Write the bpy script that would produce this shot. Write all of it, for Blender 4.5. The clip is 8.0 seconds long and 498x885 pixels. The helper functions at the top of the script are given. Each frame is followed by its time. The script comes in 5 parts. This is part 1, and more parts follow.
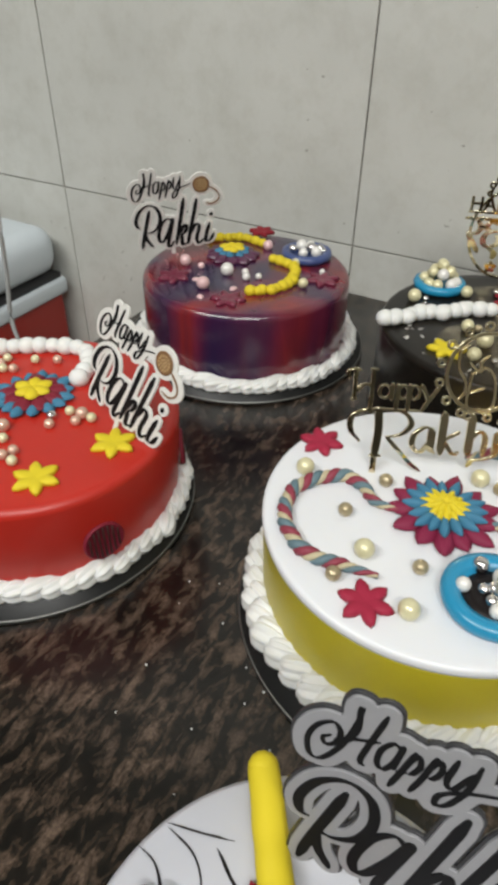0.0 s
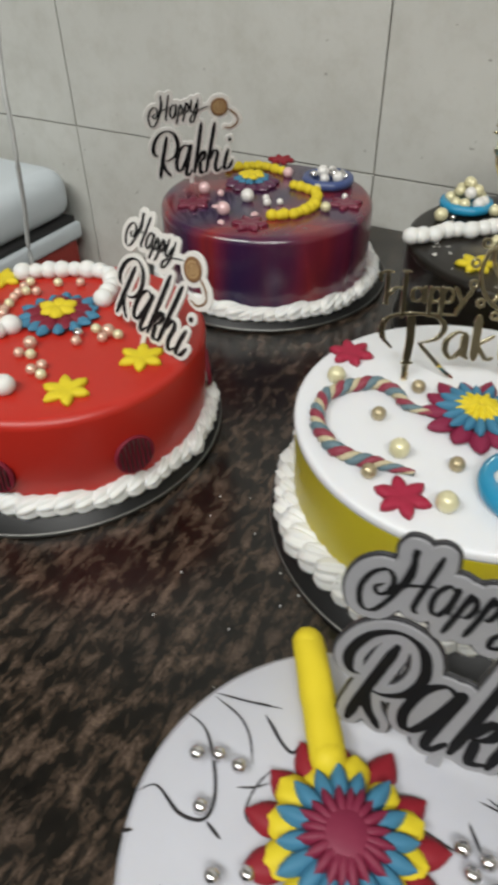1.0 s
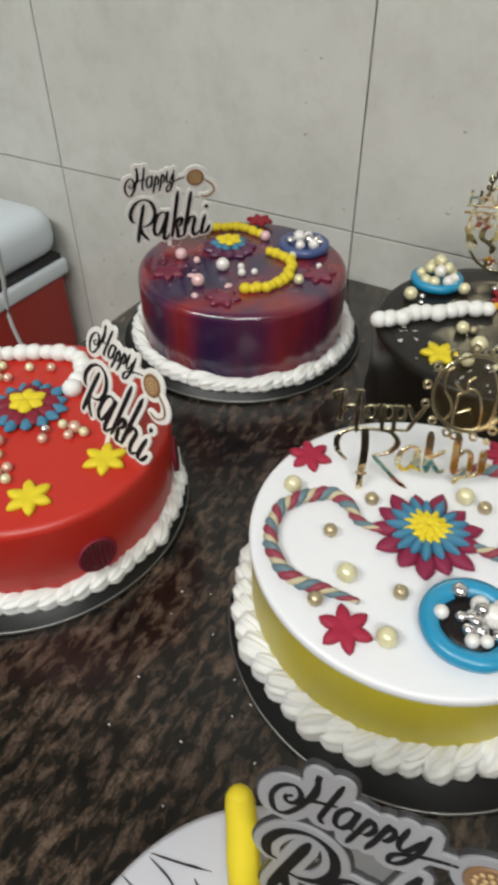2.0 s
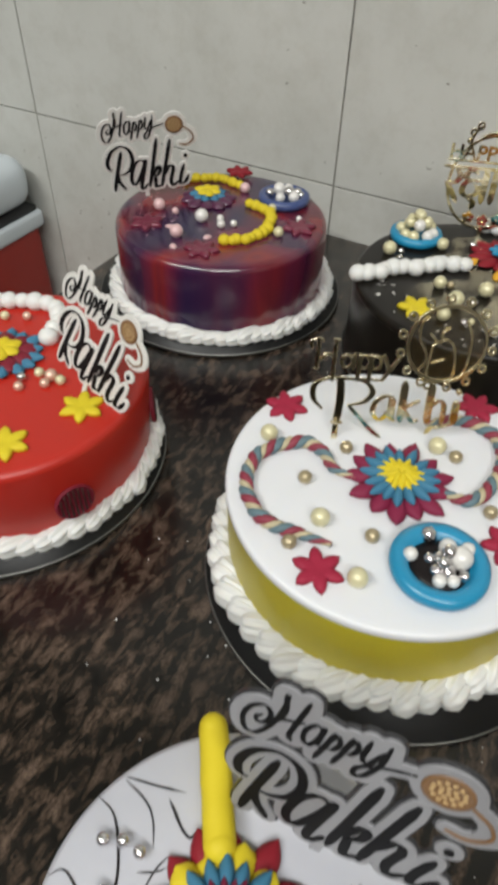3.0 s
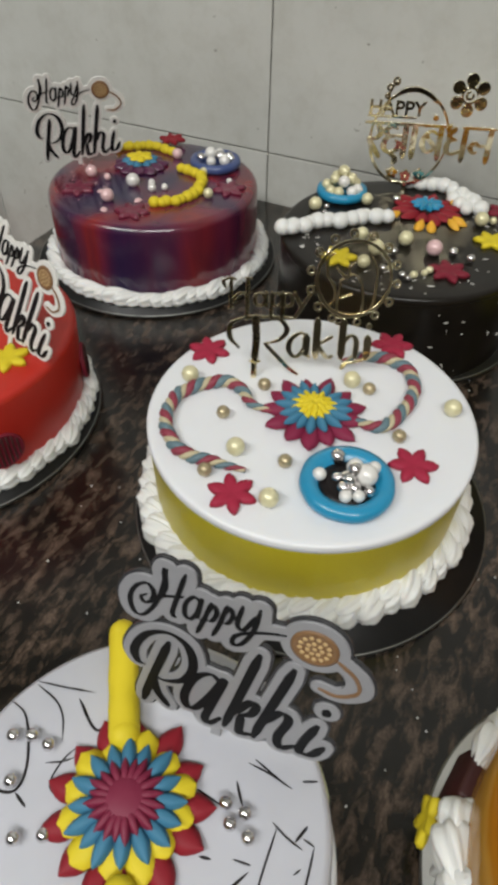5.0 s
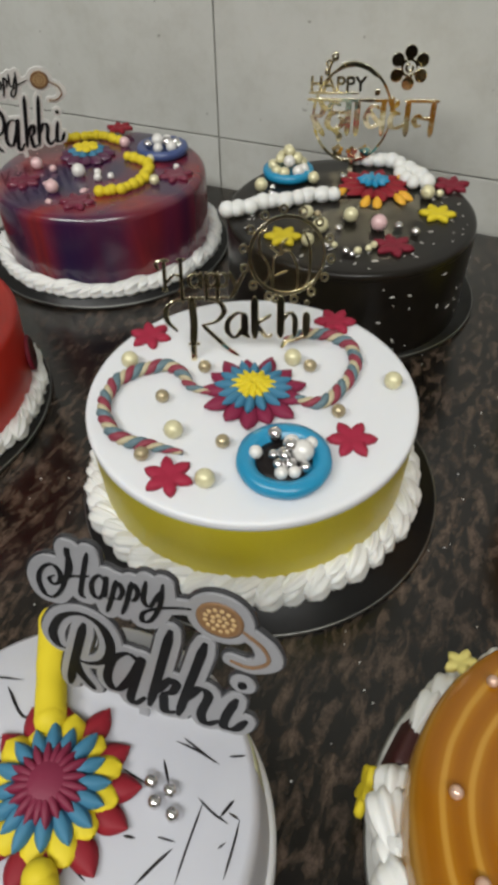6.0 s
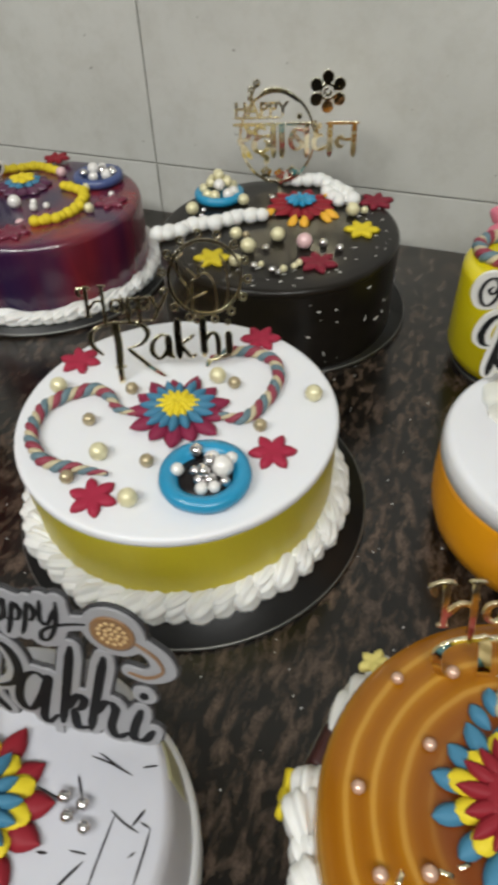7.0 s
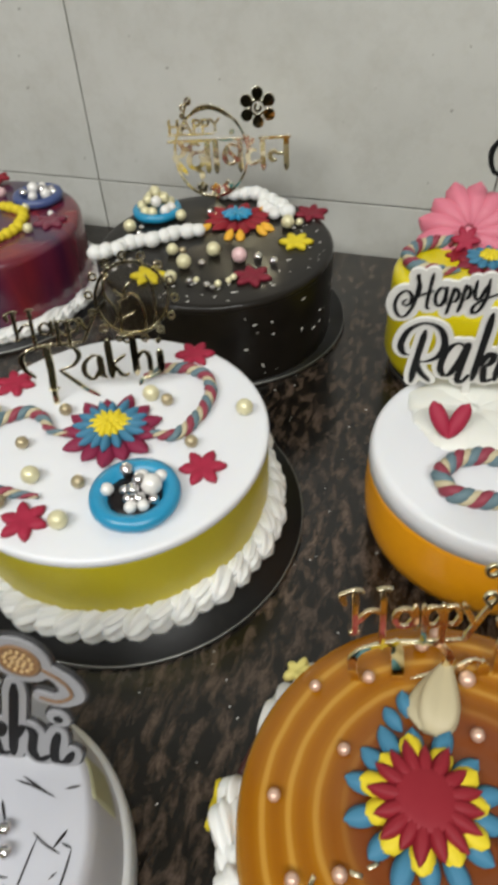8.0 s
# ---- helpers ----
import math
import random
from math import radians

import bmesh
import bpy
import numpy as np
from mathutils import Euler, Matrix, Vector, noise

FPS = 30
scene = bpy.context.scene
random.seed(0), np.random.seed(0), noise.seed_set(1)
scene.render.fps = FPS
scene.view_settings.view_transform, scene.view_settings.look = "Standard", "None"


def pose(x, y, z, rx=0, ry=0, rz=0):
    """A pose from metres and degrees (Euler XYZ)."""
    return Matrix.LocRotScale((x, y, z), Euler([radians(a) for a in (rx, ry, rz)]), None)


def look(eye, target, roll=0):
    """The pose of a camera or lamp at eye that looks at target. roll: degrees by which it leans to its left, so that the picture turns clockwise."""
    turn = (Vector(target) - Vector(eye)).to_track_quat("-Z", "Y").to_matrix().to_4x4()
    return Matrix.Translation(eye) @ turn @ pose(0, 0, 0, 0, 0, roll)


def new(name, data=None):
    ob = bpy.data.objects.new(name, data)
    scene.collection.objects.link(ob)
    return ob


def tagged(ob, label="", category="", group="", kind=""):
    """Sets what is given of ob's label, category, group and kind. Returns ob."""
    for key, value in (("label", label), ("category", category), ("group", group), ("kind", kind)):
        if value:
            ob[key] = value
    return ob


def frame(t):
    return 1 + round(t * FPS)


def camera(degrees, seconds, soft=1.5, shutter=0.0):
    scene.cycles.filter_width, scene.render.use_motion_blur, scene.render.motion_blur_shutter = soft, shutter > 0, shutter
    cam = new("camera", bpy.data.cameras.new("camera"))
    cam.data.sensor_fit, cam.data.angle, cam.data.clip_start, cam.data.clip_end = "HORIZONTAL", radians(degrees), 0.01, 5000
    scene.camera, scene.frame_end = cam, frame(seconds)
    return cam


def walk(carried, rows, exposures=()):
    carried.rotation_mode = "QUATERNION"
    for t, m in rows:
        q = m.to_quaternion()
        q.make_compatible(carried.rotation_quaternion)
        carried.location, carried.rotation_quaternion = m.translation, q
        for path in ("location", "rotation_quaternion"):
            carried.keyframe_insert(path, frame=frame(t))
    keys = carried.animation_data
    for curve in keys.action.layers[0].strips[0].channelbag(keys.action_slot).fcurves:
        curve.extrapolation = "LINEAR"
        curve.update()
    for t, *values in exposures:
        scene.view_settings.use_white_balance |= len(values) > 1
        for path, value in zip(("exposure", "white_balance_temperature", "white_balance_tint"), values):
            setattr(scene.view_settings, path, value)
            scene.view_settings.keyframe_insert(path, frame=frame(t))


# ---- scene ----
cam = camera(42.5, 8.0, soft=4.4, shutter=0.5)
PATH = [
    (0, (0.026, -0.246, 0.29), (-0.734, 1.135, -0.94), 0.8),
    (0.3, (0.028, -0.251, 0.292), (-0.735, 1.134, -0.932), 0.5),
    (0.5, (0.019, -0.258, 0.288), (-0.74, 1.097, -0.972), 0.9),
    (0.8, (0.016, -0.269, 0.27), (-0.719, 1.055, -1.038), 1.8),
    (1, (0.026, -0.266, 0.265), (-0.735, 1.04, -1.045), -1.0),
    (1.2, (0.033, -0.26, 0.271), (-0.718, 1.055, -1.035), -0.5),
    (1.5, (0.031, -0.236, 0.293), (-0.734, 1.039, -1.045), -1.4),
    (1.7, (0.027, -0.225, 0.314), (-0.743, 1.063, -1.008), -0.8),
    (2.8, (0.035, -0.224, 0.321), (-0.629, 1.041, -1.079), 1.2),
    (3, (0.034, -0.231, 0.314), (-0.623, 1.024, -1.098), 1.9),
    (3.2, (0.045, -0.238, 0.307), (-0.593, 1.027, -1.105), 1.6),
    (3.5, (0.054, -0.243, 0.305), (-0.562, 1.018, -1.12), -1.0),
    (3.8, (0.057, -0.244, 0.312), (-0.527, 1.052, -1.095), 0.3),
    (4, (0.054, -0.243, 0.303), (-0.565, 1.006, -1.131), 0.5),
    (4.2, (0.065, -0.247, 0.302), (-0.538, 1.011, -1.132), 1.1),
    (5.3, (0.082, -0.241, 0.299), (-0.505, 1.04, -1.12), 1.1),
    (5.5, (0.091, -0.239, 0.297), (-0.479, 1.031, -1.139), 0.4),
    (5.8, (0.105, -0.234, 0.294), (-0.472, 1.027, -1.147), -1.6),
    (6, (0.104, -0.234, 0.295), (-0.47, 1.034, -1.141), -1.2),
    (6.2, (0.113, -0.234, 0.299), (-0.457, 1.053, -1.122), -1.7),
    (6.5, (0.12, -0.229, 0.3), (-0.437, 1.064, -1.121), -2.0),
    (6.8, (0.128, -0.228, 0.301), (-0.418, 1.079, -1.111), -2.4),
    (7, (0.134, -0.229, 0.301), (-0.397, 1.094, -1.101), -2.4),
    (7.2, (0.144, -0.229, 0.304), (-0.356, 1.116, -1.089), -2.1),
    (7.5, (0.147, -0.229, 0.305), (-0.326, 1.113, -1.1), -1.6),
    (7.8, (0.155, -0.226, 0.304), (-0.33, 1.115, -1.098), -3.0),
    (8, (0.159, -0.221, 0.309), (-0.313, 1.131, -1.088), -3.1),
]
walk(cam, [(t, look(eye, target, roll)) for t, eye, target, roll in PATH], ((0, 0.07), (0.5, 0.06), (1, 0.0), (1.5, 0.09), (3, 0.0), (3.5, -0.09), (5.5, -0.15), (6.5, -0.07), (7, -0.02), (7.5, 0.09), (8, 0.07)))

# ---- light and room tone ----
world = bpy.data.worlds.new("room_world")
world.use_nodes = True
world.node_tree.nodes["Background"].inputs[0].default_value = (0.75, 0.8, 0.85, 1)
world.node_tree.nodes["Background"].inputs[1].default_value = 0.03
scene.world = world


def area_lamp(name, size_x, size_y, power, eye, target, colour):
    data = bpy.data.lights.new(name, "AREA")
    data.shape, data.size, data.size_y, data.energy, data.color = "RECTANGLE", size_x, size_y, power, colour
    ob = new(name, data)
    ob.matrix_world = look(eye, target)
    return ob


area_lamp("ceiling_tube_lamp", 1.2, 0.35, 34.5, (-0.6, -1.25, 1.74), (-0.4, 0.1, 0), (0.997, 1.0, 0.968))
area_lamp("ceiling_tube_lamp", 1.2, 0.35, 35.5, (0.8, -1.25, 1.74), (0.4, 0.1, 0), (0.997, 1.0, 0.968))

# ---- materials ----


class Mat:
    """A node material with a Principled shader and a few shorthands."""

    def __init__(self, name, rough=0.5, metal=0.0, **sockets):
        self.m = bpy.data.materials.new(name)
        self.m.use_nodes = True
        self.t = self.m.node_tree
        self.b = self.t.nodes["Principled BSDF"]
        self.b.inputs["Roughness"].default_value = rough
        self.b.inputs["Metallic"].default_value = metal
        for key, value in sockets.items():
            self.b.inputs[key.replace("_", " ")].default_value = value
        self.coord = self.t.nodes.new("ShaderNodeTexCoord")

    def node(self, kind, **values):
        n = self.t.nodes.new(kind)
        for key, value in values.items():
            n.inputs[key].default_value = value
        return n

    def link(self, a, b):
        self.t.links.new(a, b)

    def mapped(self, scale=(1, 1, 1), rot=(0, 0, 0)):
        n = self.node("ShaderNodeMapping", Scale=scale, Rotation=rot)
        self.link(self.coord.outputs["Object"], n.inputs["Vector"])
        return n.outputs[0]

    def noise(self, scale, detail=4.0, rough=0.55, vector=None, distort=0.0):
        n = self.node("ShaderNodeTexNoise", Scale=scale, Detail=detail, Roughness=rough, Distortion=distort)
        self.link(vector or self.coord.outputs["Object"], n.inputs["Vector"])
        return n.outputs["Fac"]

    def ramp(self, fac, *stops):
        n = self.node("ShaderNodeValToRGB")
        e = n.color_ramp.elements
        while len(e) < len(stops):
            e.new(0.5)
        for slot, (pos, colour) in zip(e, stops):
            slot.position, slot.color = pos, (*colour, 1)
        self.link(fac, n.inputs[0])
        return n.outputs[0]

    def mix(self, a, b, fac, mode="MIX"):
        n = self.t.nodes.new("ShaderNodeMix")
        n.data_type, n.blend_type = "RGBA", mode
        for value, slot in ((fac, 0), (a, 6), (b, 7)):
            if isinstance(value, (int, float)):
                n.inputs[slot].default_value = value
            elif isinstance(value, tuple):
                n.inputs[slot].default_value = (*value, 1)
            else:
                self.link(value, n.inputs[slot])
        return n.outputs[2]

    def colour(self, out):
        if isinstance(out, tuple):
            self.b.inputs["Base Color"].default_value = (*out, 1)
        else:
            self.link(out, self.b.inputs["Base Color"])
        return self

    def rough(self, fac, low, high):
        n = self.node("ShaderNodeMapRange", **{"To Min": low, "To Max": high})
        self.link(fac, n.inputs[0])
        self.link(n.outputs[0], self.b.inputs["Roughness"])
        return self

    def bump(self, fac, strength=0.2, distance=0.001):
        n = self.node("ShaderNodeBump", Strength=strength, Distance=distance)
        self.link(fac, n.inputs["Height"])
        self.link(n.outputs[0], self.b.inputs["Normal"])
        return self


def soft(name, colour, rough=0.5, vary=0.12, grain=260, bump=0.12, sss=0.0, coat=0.0):
    """Fondant, cream or icing: one colour with faint blotches and a fine grain."""
    m = Mat(name, rough, Coat_Weight=coat, Coat_Roughness=0.12)
    dark = tuple(c * (1 - vary) for c in colour)
    m.colour(m.mix(dark, colour, m.noise(35, 3)))
    m.bump(m.noise(grain, 3), bump, 0.0006)
    if sss:
        m.b.inputs["Subsurface Weight"].default_value = sss
        m.b.inputs["Subsurface Radius"].default_value = (1.0, 0.8, 0.6)
        m.b.inputs["Subsurface Scale"].default_value = 0.003
    return m.m


WHITE_ICING = soft("white_icing", (0.74, 0.75, 0.775), 0.35, 0.03, 120, 0.06, 0.1)
CREAM = soft("whipped_cream", (0.76, 0.76, 0.735), 0.5, 0.04, 300, 0.1, 0.15)
MARBLE_ICING = soft("grey_white_marbled_icing", (0.55, 0.555, 0.605), 0.35, 0.12, 120, 0.06, 0.1)
IVORY_CREAM = soft("ivory_cream", (0.76, 0.76, 0.7), 0.5, 0.05, 300, 0.1, 0.15)
PINK_CREAM = soft("pink_cream", (0.68, 0.19, 0.26), 0.55, 0.1, 300, 0.1, 0.1)
OLIVE_PATCH = soft("olive_gel_smear", (0.5, 0.49, 0.3), 0.35, 0.35, 160, 0.1)
YELLOW = soft("yellow_fondant", (0.72, 0.57, 0.025), 0.6)
AMBER_PETAL = soft("amber_fondant", (0.8, 0.42, 0.03), 0.6)
PALE_YELLOW = soft("pale_yellow_fondant", (0.8, 0.7, 0.22), 0.6)
MAGENTA = soft("magenta_fondant", (0.35, 0.018, 0.05), 0.6)
MAROON = soft("maroon_fondant", (0.2, 0.014, 0.03), 0.6)
RED_FONDANT = soft("red_fondant", (0.25, 0.012, 0.022), 0.6)
CORD_BLUE = soft("slate_blue_fondant", (0.12, 0.19, 0.22), 0.6)
CORD_CREAM = soft("cream_fondant", (0.52, 0.45, 0.29), 0.6)
CORD_MAROON = soft("dusky_maroon_fondant", (0.26, 0.035, 0.06), 0.6)
HEART_PINK = soft("dusky_magenta_fondant", (0.2, 0.012, 0.045), 0.6)
BERRY = soft("berry_fondant", (0.22, 0.017, 0.055), 0.6)
GLAZED_PLUM = soft("glazed_plum_fondant", (0.17, 0.018, 0.045), 0.35, coat=0.3)
# near-black brown stands in for the unlit room behind the camera
UNLIT_ROOM = soft("unlit_room_stand_in", (0.045, 0.036, 0.028), 0.8, 0.15, 30, 0.05)
BLUE = soft("blue_fondant", (0.055, 0.2, 0.32), 0.6)
TEAL = soft("teal_blue_fondant", (0.015, 0.26, 0.46), 0.35, coat=0.2)
NAVY = soft("navy_fondant", (0.05, 0.08, 0.22), 0.35, coat=0.3)
PLUM = soft("plum_fondant", (0.09, 0.02, 0.06), 0.35, coat=0.3)
CHOCOLATE = soft("dark_chocolate", (0.012, 0.009, 0.009), 0.4, 0.3)
OLIVE = soft("yellow_gel_glaze", (0.56, 0.47, 0.016), 0.4, 0.14, 40, 0.05, coat=0.1)
RED_ICING = soft("red_gel_icing", (0.49, 0.021, 0.011), 0.42, 0.12, 60, 0.05, coat=0.08)
YELLOW_GLAZE = soft("yellow_glaze", (0.72, 0.6, 0.01), 0.25, 0.1, 60, 0.05, coat=0.4)
MANGO = soft("mango_glaze", (0.86, 0.36, 0.008), 0.3, 0.12, 60, 0.05, coat=0.2)
DARK_CAKE = soft("dark_cake_slice", (0.06, 0.012, 0.012), 0.5, 0.4, 200, 0.3)
CARD_BLACK = soft("black_print", (0.006, 0.006, 0.007), 0.6, 0.1)
CARD_WHITE = soft("white_acrylic", (0.76, 0.75, 0.71), 0.3, 0.04, 60, 0.02)
# backlit white card: its shade is put into the colour as grey
CARD_SHADED = soft("frosted_grey_acrylic", (0.3, 0.3, 0.315), 0.3, 0.12, 60, 0.03)
CARD_EDGE = soft("smoked_acrylic_edge", (0.035, 0.035, 0.038), 0.25, 0.1)
DOT_PRINT = soft("pale_gold_print", (0.58, 0.4, 0.19), 0.4, 0.2)
TAN_PRINT = soft("golden_brown_print", (0.25, 0.135, 0.06), 0.4, 0.25, 500)
BOARD = soft("black_cake_board", (0.011, 0.011, 0.011), 0.38, 0.3)
WHITE_BOARD = soft("white_cake_board", (0.7, 0.7, 0.68), 0.4, 0.06)
LID_WHITE = soft("cooler_lid_plastic", (0.62, 0.68, 0.72), 0.35, 0.06, 90, 0.05)
BODY_RED = soft("cooler_body_plastic", (0.3, 0.018, 0.01), 0.4, 0.15, 90, 0.05)
SEAL = soft("black_rubber_seal", (0.02, 0.02, 0.022), 0.6)
CABLE = soft("grey_cable_plastic", (0.42, 0.43, 0.42), 0.45)
ROOM_PAINT = soft("room_paint", (0.6, 0.58, 0.54), 0.8, 0.08, 30, 0.05)
ROOM_FLOOR = soft("grey_floor_tile", (0.25, 0.24, 0.23), 0.5, 0.2, 30, 0.05)
grout_mat = Mat("dirty_grout", 0.9)
grout_mat.colour(grout_mat.mix(grout_mat.ramp(grout_mat.noise(7, 4, 0.6), (0.38, (0.1, 0.09, 0.077)), (0.62, (0.34, 0.325, 0.295))), grout_mat.ramp(grout_mat.noise(90, 3), (0.35, (0.5, 0.48, 0.45)), (0.6, (1, 1, 1))), 0.8, "MULTIPLY"))
GROUT = grout_mat.m

for dull, level in ((BOARD, 0.26), (CHOCOLATE, 0.2), (CARD_BLACK, 0.2), (MAGENTA, 0.3), (BERRY, 0.3), (YELLOW, 0.3), (BLUE, 0.3), (RED_FONDANT, 0.3), (MAROON, 0.3)):
    dull.node_tree.nodes["Principled BSDF"].inputs["Specular IOR Level"].default_value = level

gold = Mat("gold_mirror_acrylic", 0.07, 1.0)
gold.colour(gold.mix((0.88, 0.76, 0.48), (0.94, 0.85, 0.6), gold.noise(40, 2)))
gold.bump(gold.noise(14, 1), 0.03, 0.004)
GOLD = gold.m
film_mat = Mat("thin_gold_film", 0.22, 1.0, Alpha=0.1)
FILM = film_mat.colour(film_mat.mix((0.7, 0.5, 0.2), (0.8, 0.62, 0.3), film_mat.noise(60, 2))).m
silver = Mat("silver_dragee", 0.16, 1.0)
SILVER = silver.colour((0.72, 0.7, 0.7)).m
SILVER_EDGE = Mat("silver_foil_edge", 0.45, 1.0).colour((0.2, 0.2, 0.19)).m


def pearl_material(name, colour, metal=0.08):
    m = Mat(name, 0.34, metal, Coat_Weight=0.5, Coat_Roughness=0.14)
    m.colour(m.mix(tuple(c * 0.85 for c in colour), colour, m.noise(160, 3)))
    return m.m


GOLD_PEARL = pearl_material("champagne_pearl", (0.74, 0.69, 0.43), 0.2)
BRONZE_PEARL = pearl_material("bronze_pearl", (0.46, 0.38, 0.23), 0.55)
WHITE_PEARL = pearl_material("white_pearl", (0.8, 0.78, 0.74))
PINK_PEARL = pearl_material("pink_pearl", (0.78, 0.52, 0.52))
ROSE_PEARL = pearl_material("rose_gold_pearl", (0.78, 0.52, 0.4), 0.5)

granite = Mat("polished_brown_granite", 0.24, Specular_IOR_Level=0.5)
slant = granite.mapped((1.0, 0.42, 1.0), (0, 0, radians(-12)))
coarse = granite.noise(150, 5, 0.66, slant, 0.35)
clouds = granite.noise(26, 3, 0.5, granite.mapped((1.0, 0.6, 1.0), (0, 0, radians(-12))))
fine = granite.noise(620, 4, 0.7)
base = granite.ramp(coarse, (0.4, (0.005, 0.0043, 0.0037)), (0.47, (0.012, 0.0094, 0.0075)), (0.53, (0.04, 0.0285, 0.021)), (0.63, (0.1, 0.072, 0.056)))
base = granite.mix(base, granite.ramp(clouds, (0.36, (0.65, 0.65, 0.65)), (0.62, (1.2, 1.17, 1.12))), 0.85, "MULTIPLY")
granite.colour(granite.mix(base, granite.ramp(fine, (0.38, (0.45, 0.45, 0.45)), (0.62, (1.2, 1.16, 1.1))), 0.7, "MULTIPLY"))
granite.rough(granite.noise(60, 4), 0.17, 0.3)
GRANITE = granite.m

tile_mat = Mat("off_white_ceramic_tile", 0.3)
per_tile = tile_mat.t.nodes.new("ShaderNodeObjectInfo")
shifted = tile_mat.node("ShaderNodeVectorMath")
spread = tile_mat.node("ShaderNodeMath")
spread.operation = "MULTIPLY"
spread.inputs[1].default_value = 40.0
tile_mat.link(per_tile.outputs["Random"], spread.inputs[0])
tile_mat.link(tile_mat.coord.outputs["Object"], shifted.inputs[0])
tile_mat.link(spread.outputs[0], shifted.inputs[1])
on_tile = shifted.outputs[0]
spots = tile_mat.ramp(tile_mat.noise(9, 6, 0.6, on_tile), (0.3, (0.525, 0.525, 0.488)), (0.7, (0.585, 0.585, 0.548)))
grime = tile_mat.ramp(tile_mat.noise(38, 5, 0.7, on_tile), (0.3, (0.88, 0.87, 0.85)), (0.55, (1, 1, 1)))
specks = tile_mat.ramp(tile_mat.noise(110, 2, 0.5, on_tile), (0.222, (0.4, 0.38, 0.35)), (0.245, (1, 1, 1)))
tile_mat.colour(tile_mat.mix(tile_mat.mix(spots, grime, 0.8, "MULTIPLY"), specks, 0.8, "MULTIPLY"))
tile_mat.rough(tile_mat.noise(14, 4), 0.25, 0.5)
tile_mat.bump(tile_mat.noise(6, 2), 0.05, 0.01)
TILE = tile_mat.m

# purple mirror glaze: poured colours that run down the side
glaze = Mat("marbled_mirror_glaze", 0.26, Coat_Weight=0.5, Coat_Roughness=0.12)
runs = glaze.noise(15, 2, 0.45, glaze.mapped((1, 1, 0.15), (0, 0, 2.2)), 0.5)
swirl = glaze.noise(45, 4, 0.55, glaze.mapped((1, 1, 0.2)), 0.8)
poured = glaze.ramp(runs, (0.36, (0.018, 0.014, 0.055)), (0.45, (0.05, 0.013, 0.045)), (0.52, (0.13, 0.017, 0.04)), (0.61, (0.2, 0.018, 0.02)), (0.7, (0.06, 0.013, 0.035)))
glaze.colour(glaze.mix(poured, glaze.ramp(swirl, (0.35, (0.6, 0.65, 0.9)), (0.65, (1.25, 1.1, 1.05))), 0.7, "MULTIPLY"))
GLAZE = glaze.m

# dark chocolate glaze
dark = Mat("dark_chocolate_glaze", 0.3, Coat_Weight=0.1, Coat_Roughness=0.15, Specular_IOR_Level=0.22)
dark.colour(dark.ramp(dark.noise(30, 4), (0.3, (0.006, 0.005, 0.004)), (0.7, (0.014, 0.0115, 0.009))))
DARK_GLAZE = dark.m

# amber glaze with combed rings
amber = Mat("amber_ringed_glaze", 0.2, Coat_Weight=0.2, Coat_Roughness=0.06, Specular_IOR_Level=0.3)
rings = amber.t.nodes.new("ShaderNodeTexWave")
rings.wave_type, rings.rings_direction = "RINGS", "Z"
for key, value in (("Scale", 34.0), ("Distortion", 1.1), ("Detail", 2.0), ("Detail Scale", 0.8), ("Phase Offset", 2.0)):
    rings.inputs[key].default_value = value
amber.link(amber.mapped((1, 1, 0)), rings.inputs["Vector"])
ringed = amber.ramp(rings.outputs["Fac"], (0.1, (0.27, 0.094, 0.003)), (0.78, (0.32, 0.125, 0.005)), (0.98, (0.44, 0.22, 0.032)))
length = amber.t.nodes.new("ShaderNodeVectorMath")
length.operation = "LENGTH"
amber.link(amber.mapped((1, 1, 0)), length.inputs[0])
wide = amber.node("ShaderNodeMapRange", **{"From Min": 0.034, "From Max": 0.05})
amber.link(length.outputs["Value"], wide.inputs[0])
amber.colour(amber.mix((0.17, 0.042, 0.008), ringed, wide.outputs[0]))
amber.bump(rings.outputs["Fac"], 0.25, 0.0015)
AMBER = amber.m

# ---- building helpers ----


def mesh_from(name, bm, material, smooth=True):
    me = bpy.data.meshes.new(name)
    bm.to_mesh(me)
    bm.free()
    for mat in material if isinstance(material, (list, tuple)) else (material,):
        me.materials.append(mat)
    if smooth:
        for p in me.polygons:
            p.use_smooth = True
    return me


def thing(name, at, label, category, group=""):
    ob = new(name)
    ob.matrix_world = pose(*at) if len(at) == 3 else at
    ob.empty_display_size = 0.02
    return tagged(ob, label, category, group)


def solid(name, bm, material, at=(0, 0, 0), label="", category="", group="", kind="", smooth=True):
    """A thing that is one mesh."""
    ob = new(name, bm if isinstance(bm, bpy.types.Mesh) else mesh_from(name, bm, material, smooth))
    ob.matrix_world = at if isinstance(at, Matrix) else pose(*at)
    return tagged(ob, label, category, group, kind)


def part(name, bm, material, parent, label="", at=None, smooth=True):
    ob = new(name, bm if isinstance(bm, bpy.types.Mesh) else mesh_from(name, bm, material, smooth))
    ob.parent = parent
    if at is not None:
        ob.matrix_local = at
    if label:
        ob["label"] = label
    return ob


